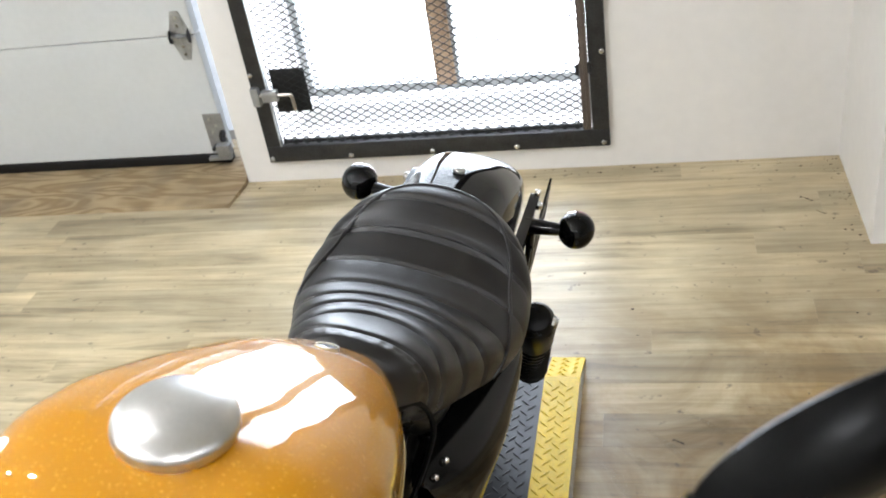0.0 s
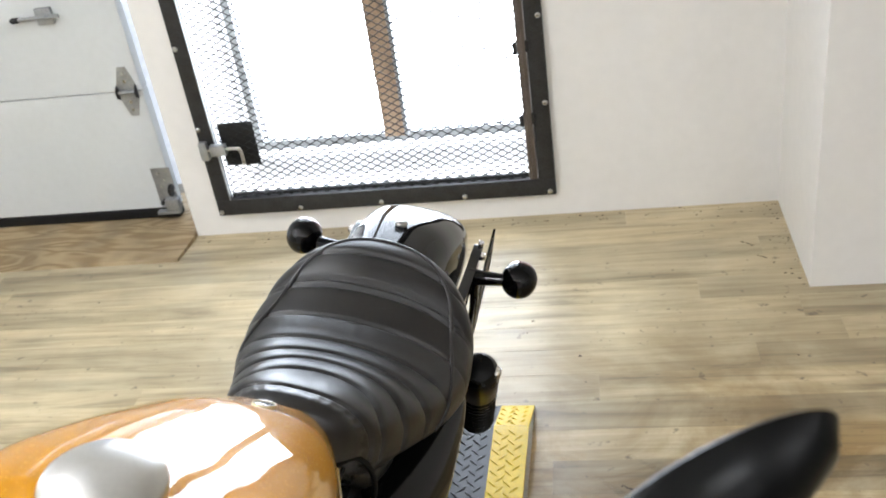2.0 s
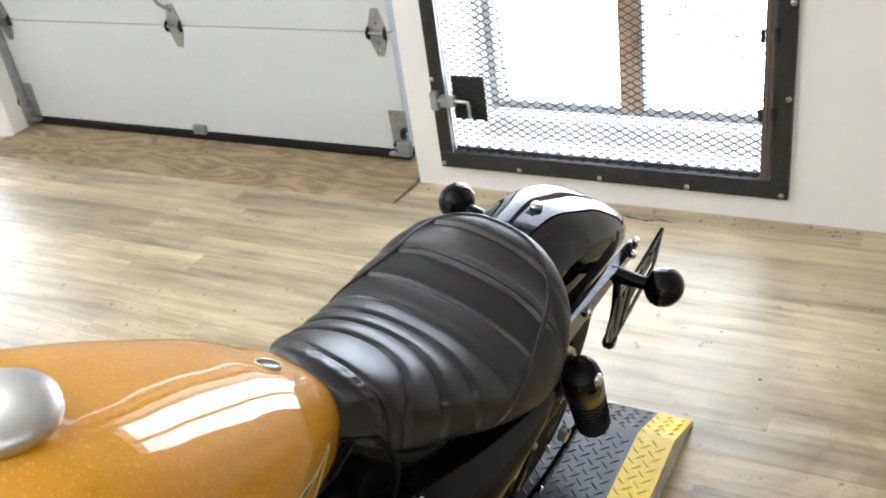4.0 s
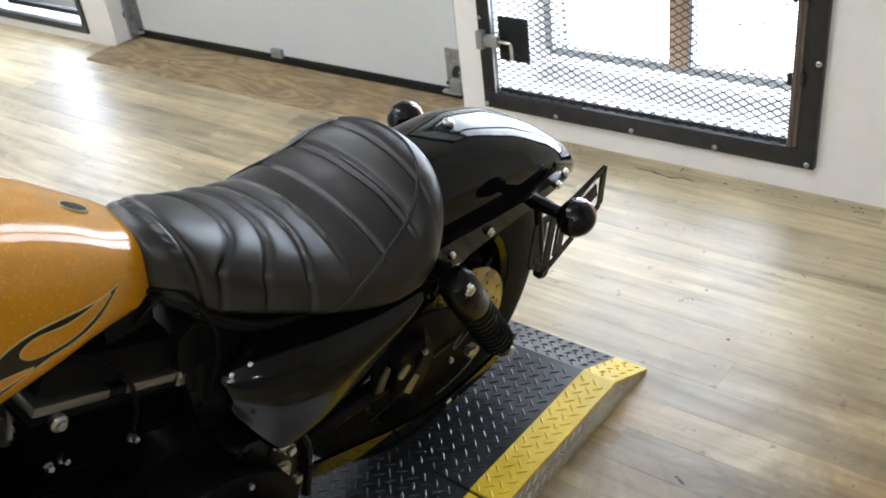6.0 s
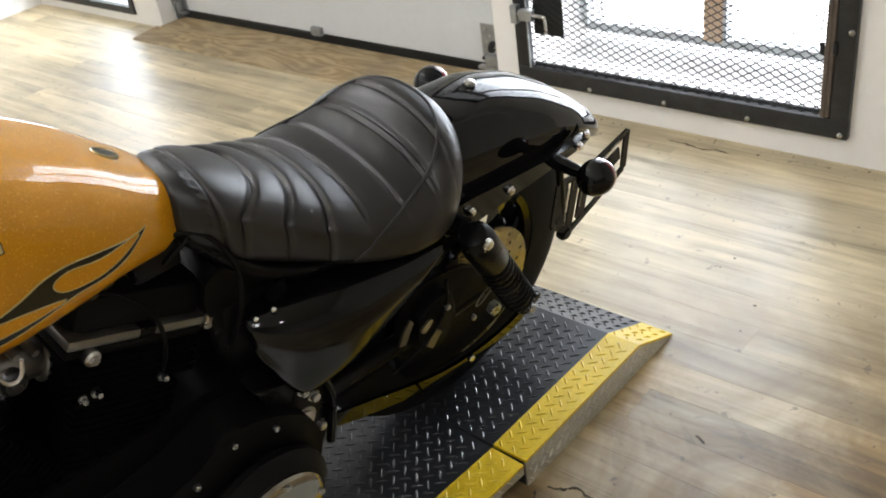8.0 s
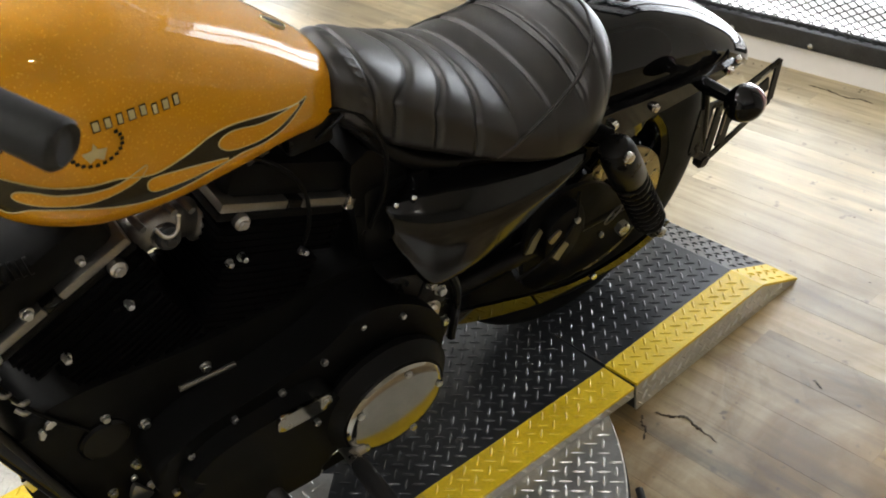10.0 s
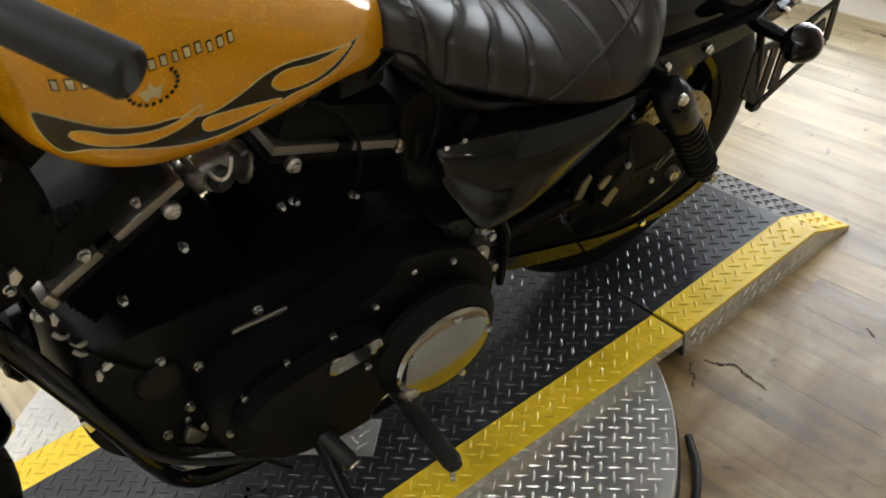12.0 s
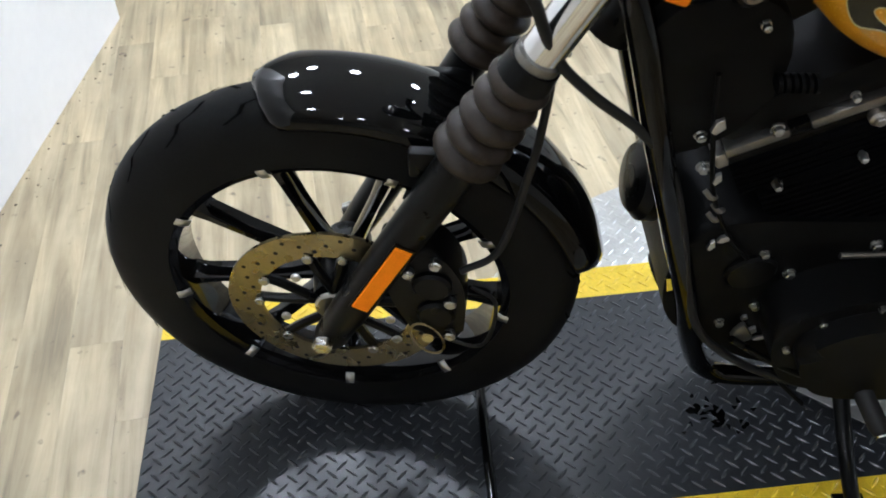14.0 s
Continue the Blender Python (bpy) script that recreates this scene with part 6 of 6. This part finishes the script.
    for y, z, a in ((0.690, 0.672, 0.5), (0.785, 0.668, -0.5)):
        part("manifold_flange", disc((0.012, y, z), (0.1, 1, a), 0.028, 0.009, 24, 0.003), LEVER, man, "bare alloy flange")
    part("throttle_body", joined(disc((0.040, 0.737, 0.690), (1, 0, 0.1), 0.017, 0.026, 24, 0.004), disc((0.054, 0.737, 0.690), (1, 0, 0.1), 0.008, 0.008, 18, 0.002)), IRON, man, "dark alloy throttle body")
    part("manifold_arm", tube([(0.060, 0.718, 0.728), (0.062, 0.726, 0.712), (0.062, 0.737, 0.707), (0.062, 0.746, 0.716), (0.060, 0.751, 0.734)], 0.0028, 8), CAP, man, "bright wire clip")
    for y, z in ((0.700, 0.738), (0.765, 0.735), (0.783, 0.640), (0.742, 0.744)):
        part("manifold_clip", tube([(0.03, y, z), (0.060, y + 0.004, z - 0.004)], 0.005, 10, False), LEVER, man)
    part("fuel_line", tube([(0.05, 0.83, 0.79), (0.078, 0.88, 0.765), (0.085, 0.915, 0.71), (0.080, 0.92, 0.63), (0.06, 0.90, 0.55)], 0.0032, 10), WRINKLE, bike, "black rubber hose")
    part("wiring_loom", tube([(0.05, 0.95, 0.80), (0.085, 1.0, 0.80), (0.105, 1.03, 0.74), (0.10, 1.035, 0.66), (0.085, 1.02, 0.58)], 0.0036, 10), WRINKLE, bike, "black wiring loom")
    part("ignition_coil", box(0.02, 0.072, 0.905, 0.975, 0.755, 0.800, 0.008), SATIN, bike)
    part("coil_clip", tube([(0.060, 0.850, 0.770), (0.064, 0.880, 0.782)], 0.005, 10, False), IRON, bike)
    part("coil_clip", tube([(0.074, 0.945, 0.772), (0.078, 0.985, 0.798)], 0.0028, 10, False), SATIN, bike)
    for k in range(6):
        part("connector_rib", disc((0.082, 0.522 + 0.0085 * k, 0.782 - 0.001 * k), (0, 1, 0.1), 0.011, 0.0045, 14), WRINKLE, bike)
    part("horn_cover", disc((0.080, 0.462, 0.914), (1, 0, 0), 0.021, 0.02, 24, 0.004), SATIN, bike)
    part("ignition_switch", turned(lathe([(0.0055, -0.003), (0.0055, 0.003), (0.009, 0.0035), (0.0115, 0.001), (0.0115, -0.003)], 24), Matrix.Translation((0.092, 0.462, 0.914))), BRUSHED, bike)
    for y, z, r in ((0.492, 0.858, 0.006), (0.457, 0.700, 0.008), (0.472, 0.642, 0.009), (0.545, 0.700, 0.009), (0.515, 0.470, 0.006), (0.505, 0.395, 0.006), (0.62, 0.745, 0.006), (0.80, 0.63, 0.006)):
        bolt((0.078, y, z), bike, r * 0.72, 0.010, name="frame_bolt")
    # bright tabs and clips added as glints on down tube and under case
    for y, z, a, b in ((0.467, 0.732, 0.008, 0.012), (0.520, 0.516, 0.009, 0.007), (0.506, 0.504, 0.005, 0.010), (0.485, 0.640, 0.005, 0.010), (0.614, 0.272, 0.008, 0.010), (0.632, 0.248, 0.010, 0.005), (0.594, 0.312, 0.005, 0.005)):
        part("glint_tab", slab([(y - a, z - b * 0.6), (y - a * 0.2, z - b), (y + a, z - b * 0.2), (y + a * 0.5, z + b), (y - a * 0.6, z + b * 0.7)], 0.090, 0.095, bevel=0.001), CAP, bike, "small bright tab put in as a glint", smooth=False)
    for y, z in ((0.484, 0.606), (0.499, 0.578), (0.497, 0.560)):
        part("glint_clip", tube([(0.086, y - 0.007, z + 0.006), (0.093, y, z), (0.089, y + 0.008, z - 0.005)], 0.0035, 8), LEVER, bike)
    part("wire", tube([(0.080, 0.455, 0.80), (0.088, 0.468, 0.70), (0.090, 0.490, 0.60), (0.092, 0.525, 0.52), (0.095, 0.56, 0.47)], 0.0032, 8), WRINKLE, bike, "black wire along the frame")
    part("horn", joined(disc((0.0, 0.438, 0.535), (0, -1, 0.25), 0.056, 0.034, 36, 0.008, 0.010), disc((0.0, 0.418, 0.54), (0, -1, 0.25), 0.020, 0.012, 24, 0.003)), SATIN, bike, "round black horn")
    part("regulator_tab", slab([(0.460, 0.432), (0.485, 0.425), (0.488, 0.405), (0.466, 0.400)], 0.088, 0.092), CHROME, bike, smooth=False)
    part("engine_mount", slab(rounded([(0.578, 0.280), (0.590, 0.312), (0.604, 0.286), (0.612, 0.270), (0.596, 0.263)], 3), 0.098, 0.106, bevel=0.002), LEVER, bike, "bare metal engine mount")
    part("oil_filter", tube([(0, 0.49, 0.30), (0, 0.54, 0.33)], [0.036, 0.038], 24, False), SATIN, bike)
    part("exhaust_header", tube([(-0.06, 0.565, 0.58), (-0.10, 0.520, 0.55), (-0.122, 0.494, 0.46), (-0.13, 0.512, 0.35), (-0.135, 0.58, 0.26), (-0.14, 0.80, 0.22), (-0.15, 1.3, 0.25), (-0.16, 1.75, 0.30)], [0.024, 0.026, 0.026, 0.026, 0.026, 0.028, 0.038, 0.040], 18), WRINKLE, bike, "black exhaust pipe")
    part("air_cleaner", disc((-0.12, 0.72, 0.68), (-1, 0, 0), 0.085, 0.07, 40, 0.015), SATIN, bike)


def frame_tubes():
    for s in (1, -1):
        part("frame_tube", tube([(s * 0.030, 0.350, 0.93), (s * 0.070, 0.376, 0.83), (s * 0.082, 0.408, 0.70), (s * 0.086, 0.452, 0.54), (s * 0.090, 0.496, 0.38), (s * 0.092, 0.526, 0.255), (s * 0.095, 0.562, 0.175), (s * 0.098, 0.63, 0.140), (s * 0.10, 0.80, 0.118), (s * 0.10, 1.05, 0.140), (s * 0.10, 1.12, 0.22), (s * 0.095, 1.14, 0.45), (s * 0.085, 1.10, 0.66)], 0.0165, 16), GLOSS, bike, "gloss black frame tube")
        part("seat_rail", tube([(s * 0.06, 0.98, 0.80), (s * 0.085, 1.10, 0.67), (s * 0.092, 1.30, 0.60), (s * 0.098, 1.46, 0.585)], 0.0135, 12), SATIN, bike)
    part("backbone", tube([(0, 0.40, 0.92), (0, 0.6, 0.85), (0, 0.95, 0.78), (0, 1.15, 0.68)], 0.026, 16), SATIN, bike)
    part("head_gusset", slab([(0.35, 0.93), (0.46, 0.98), (0.62, 0.86), (0.52, 0.80), (0.40, 0.72)], -0.026, 0.026, bevel=0.004), SATIN, bike)
    part("front_cover", slab(rounded([(0.372, 0.84), (0.44, 0.90), (0.52, 0.86), (0.53, 0.76), (0.50, 0.70), (0.42, 0.66), (0.405, 0.72)], 4), 0.045, 0.072, bevel=0.006), WRINKLE, bike, "black plastic steering head cover")
    part("battery_box", box(-0.080, 0.080, 1.00, 1.40, 0.40, 0.66, 0.02), SATIN, bike)
    part("inner_fender", slab(rounded([(1.02, 0.72), (1.30, 0.62), (1.45, 0.58), (1.40, 0.50), (1.22, 0.40), (1.12, 0.36), (1.03, 0.45), (1.00, 0.60)], 4), -0.078, 0.078), SATIN, bike)
    part("rear_mount_plate", slab(rounded([(1.33, 0.62), (1.46, 0.625), (1.49, 0.58), (1.45, 0.52), (1.38, 0.49), (1.32, 0.54)], 4), 0.088, 0.112, bevel=0.006), SATIN, bike)


def side_cover():
    """A shell that rolls out from under the seat and turns in again along its lower edge."""
    ys = (1.030, 1.045, 1.085, 1.150, 1.210, 1.300, 1.345, 1.372)
    top = ((0.100, 0.628), (0.095, 0.634), (0.088, 0.640), (0.100, 0.636), (0.115, 0.628), (0.140, 0.617), (0.154, 0.611), (0.163, 0.607))
    crest = ((0.118, 0.610), (0.135, 0.602), (0.160, 0.592), (0.176, 0.585), (0.181, 0.582), (0.179, 0.588), (0.174, 0.594), (0.167, 0.600))
    foot = ((0.128, 0.580), (0.142, 0.545), (0.164, 0.480), (0.167, 0.482), (0.167, 0.500), (0.167, 0.547), (0.167, 0.574), (0.166, 0.594))
    rings = []
    for y in np.linspace(1.030, 1.372, 48):
        (tx, tz), (cx, cz), (fx, fz) = [(interp(y, ys, [p[0] for p in row]), interp(y, ys, [p[1] for p in row])) for row in (top, crest, foot)]
        line = [(tx - 0.012, y, tz - 0.006), (tx, y, tz), (tx + 0.62 * (cx - tx), y, tz - 0.22 * (tz - cz)), (cx, y, cz), (cx + 0.35 * (fx - cx), y, cz + 0.5 * (fz - cz)), (fx, y, fz), (fx - 0.010, y, fz - 0.004)]
        rings.append(smooth_line(line, 6))
    bm = loft(rings, False)
    for _ in range(10):
        bmesh.ops.smooth_vert(bm, verts=[v for v in bm.verts if not v.is_boundary], factor=0.5, use_axis_x=True, use_axis_y=True, use_axis_z=True)
    c = part("side_cover", bm, SEMI, bike, "gloss black side cover")
    c.modifiers.new("thickness", "SOLIDIFY").thickness = 0.003
    for x, y, z in ((0.118, 1.072, 0.637), (0.112, 1.045, 0.632)):
        part("cover_pin", disc((x, y, z), (1, 0, 0.4), 0.0042, 0.008, 12, 0.001, 0.002), CHROME, c)


def controls():
    pl = part("peg_bracket", slab(rounded([(1.085, 0.46), (1.13, 0.46), (1.155, 0.40), (1.14, 0.33), (1.12, 0.285), (1.09, 0.32), (1.075, 0.40)], 4), 0.105, 0.135, bevel=0.006), SATIN, bike, "black passenger peg bracket")
    for y, z, r in ((1.096, 0.385, 0.018), (1.118, 0.425, 0.008), (1.128, 0.345, 0.008), (1.098, 0.452, 0.007)):
        bolt((0.140, y, z), pl, r, 0.012, material=BRUSHED if r > 0.01 else BOLT)
    part("hanger", tube([(0.13, 1.135, 0.46), (0.14, 1.15, 0.40), (0.145, 1.14, 0.30)], 0.008, 8), SATIN, pl)
    peg = part("rider_peg", tube([(0.235, 0.888, 0.262), (0.25, 0.888, 0.264), (0.36, 0.882, 0.279), (0.371, 0.880, 0.280)], [0.011, 0.0150, 0.0158, 0.012], 20, False), RUBBER, bike, "black rubber rider foot peg")
    part("peg_clevis", joined(tube([(0.16, 0.895, 0.235), (0.20, 0.892, 0.250), (0.238, 0.888, 0.262)], 0.0115, 14), disc((0.215, 0.900, 0.258), (0, 1, 0), 0.010, 0.030, 16, 0.002)), BRUSHED, peg)
    part("peg_feeler", tube([(0.355, 0.884, 0.270), (0.358, 0.888, 0.215)], [0.006, 0.0045], 10, False), BOLT, peg)
    sh = part("shift_linkage", tube([(0.135, 0.560, 0.330), (0.150, 0.62, 0.285), (0.165, 0.70, 0.240), (0.175, 0.80, 0.222), (0.180, 0.875, 0.232)], 0.0055, 10), SATIN, bike, "black shift linkage rod")
    part("shift_arm", tube([(0.175, 0.835, 0.226), (0.180, 0.885, 0.240), (0.170, 0.902, 0.262)], [0.007, 0.008, 0.009], 10), CHROME, sh)
    part("shift_peg", tube([(0.165, 0.758, 0.240), (0.180, 0.762, 0.232), (0.238, 0.776, 0.214), (0.247, 0.778, 0.212)], [0.009, 0.0145, 0.0150, 0.011], 16, False), RUBBER, sh, "black rubber shift peg")
    part("shift_peg_cap", disc((0.249, 0.779, 0.2115), (1, 0.2, -0.3), 0.0115, 0.004, 18, 0.001), CHROME, sh)
    st = part("side_stand", tube([(0.105, 0.775, 0.165), (0.155, 0.776, 0.125), (0.235, 0.768, 0.094), (0.305, 0.758, 0.0855)], [0.015, 0.013, 0.012, 0.012], 14), SATIN, bike, "black side stand, down on the platform")
    part("stand_foot", turned(slab([(-0.030, -0.022), (0.030, -0.020), (0.034, 0.020), (-0.026, 0.024)], 0.0, 0.006, "z"), Matrix.Translation((0.310, 0.757, 0.0777)) @ pose(0, 0, 0, 0, -14, 0)), SATIN, st, smooth=False)
    part("stand_spring", tube([(0.11, 0.66, 0.17), (0.15, 0.715, 0.125)], 0.004, 8, False), SATIN, bike)


fuel_tank()
seat()
rear_fender()
front_wheel()
rear_wheel()
shocks()
tail_fittings()
front_fender()
fork()
handlebar()
engine()
frame_tubes()
side_cover()
controls()


# ---- floor boards, laid along x ----
def floor_boards():
    f = thing("floor", "worn pale wood-look vinyl board floor", "floor", kind="structure")
    bw, bl, gap = 0.102, 1.22, 0.0002
    rng = random.Random(4)
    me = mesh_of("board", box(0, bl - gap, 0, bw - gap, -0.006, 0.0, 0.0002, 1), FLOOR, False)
    rows = int((WY + 1.35) / bw) + 1
    for j in range(rows):
        y = WY - (j + 1) * bw
        x = LEFT - rng.random() * bl
        while x < 2.4:
            ob = new("board", me)
            ob.parent = f
            ob.location = (x, y, rng.uniform(-0.00005, 0.00005))
            x += bl

    # boards out of the walk's reach, joined
    far = [box(2.4 + bl, RIGHT, WY - rows * bw, WY, -0.0055, -0.0005), box(LEFT, RIGHT, BACK, WY - rows * bw - 0.001, -0.0055, -0.0005)]
    tagged(part("far_boards", joined(*far), FLOOR, f, smooth=False), kind="stuff")


floor_boards()
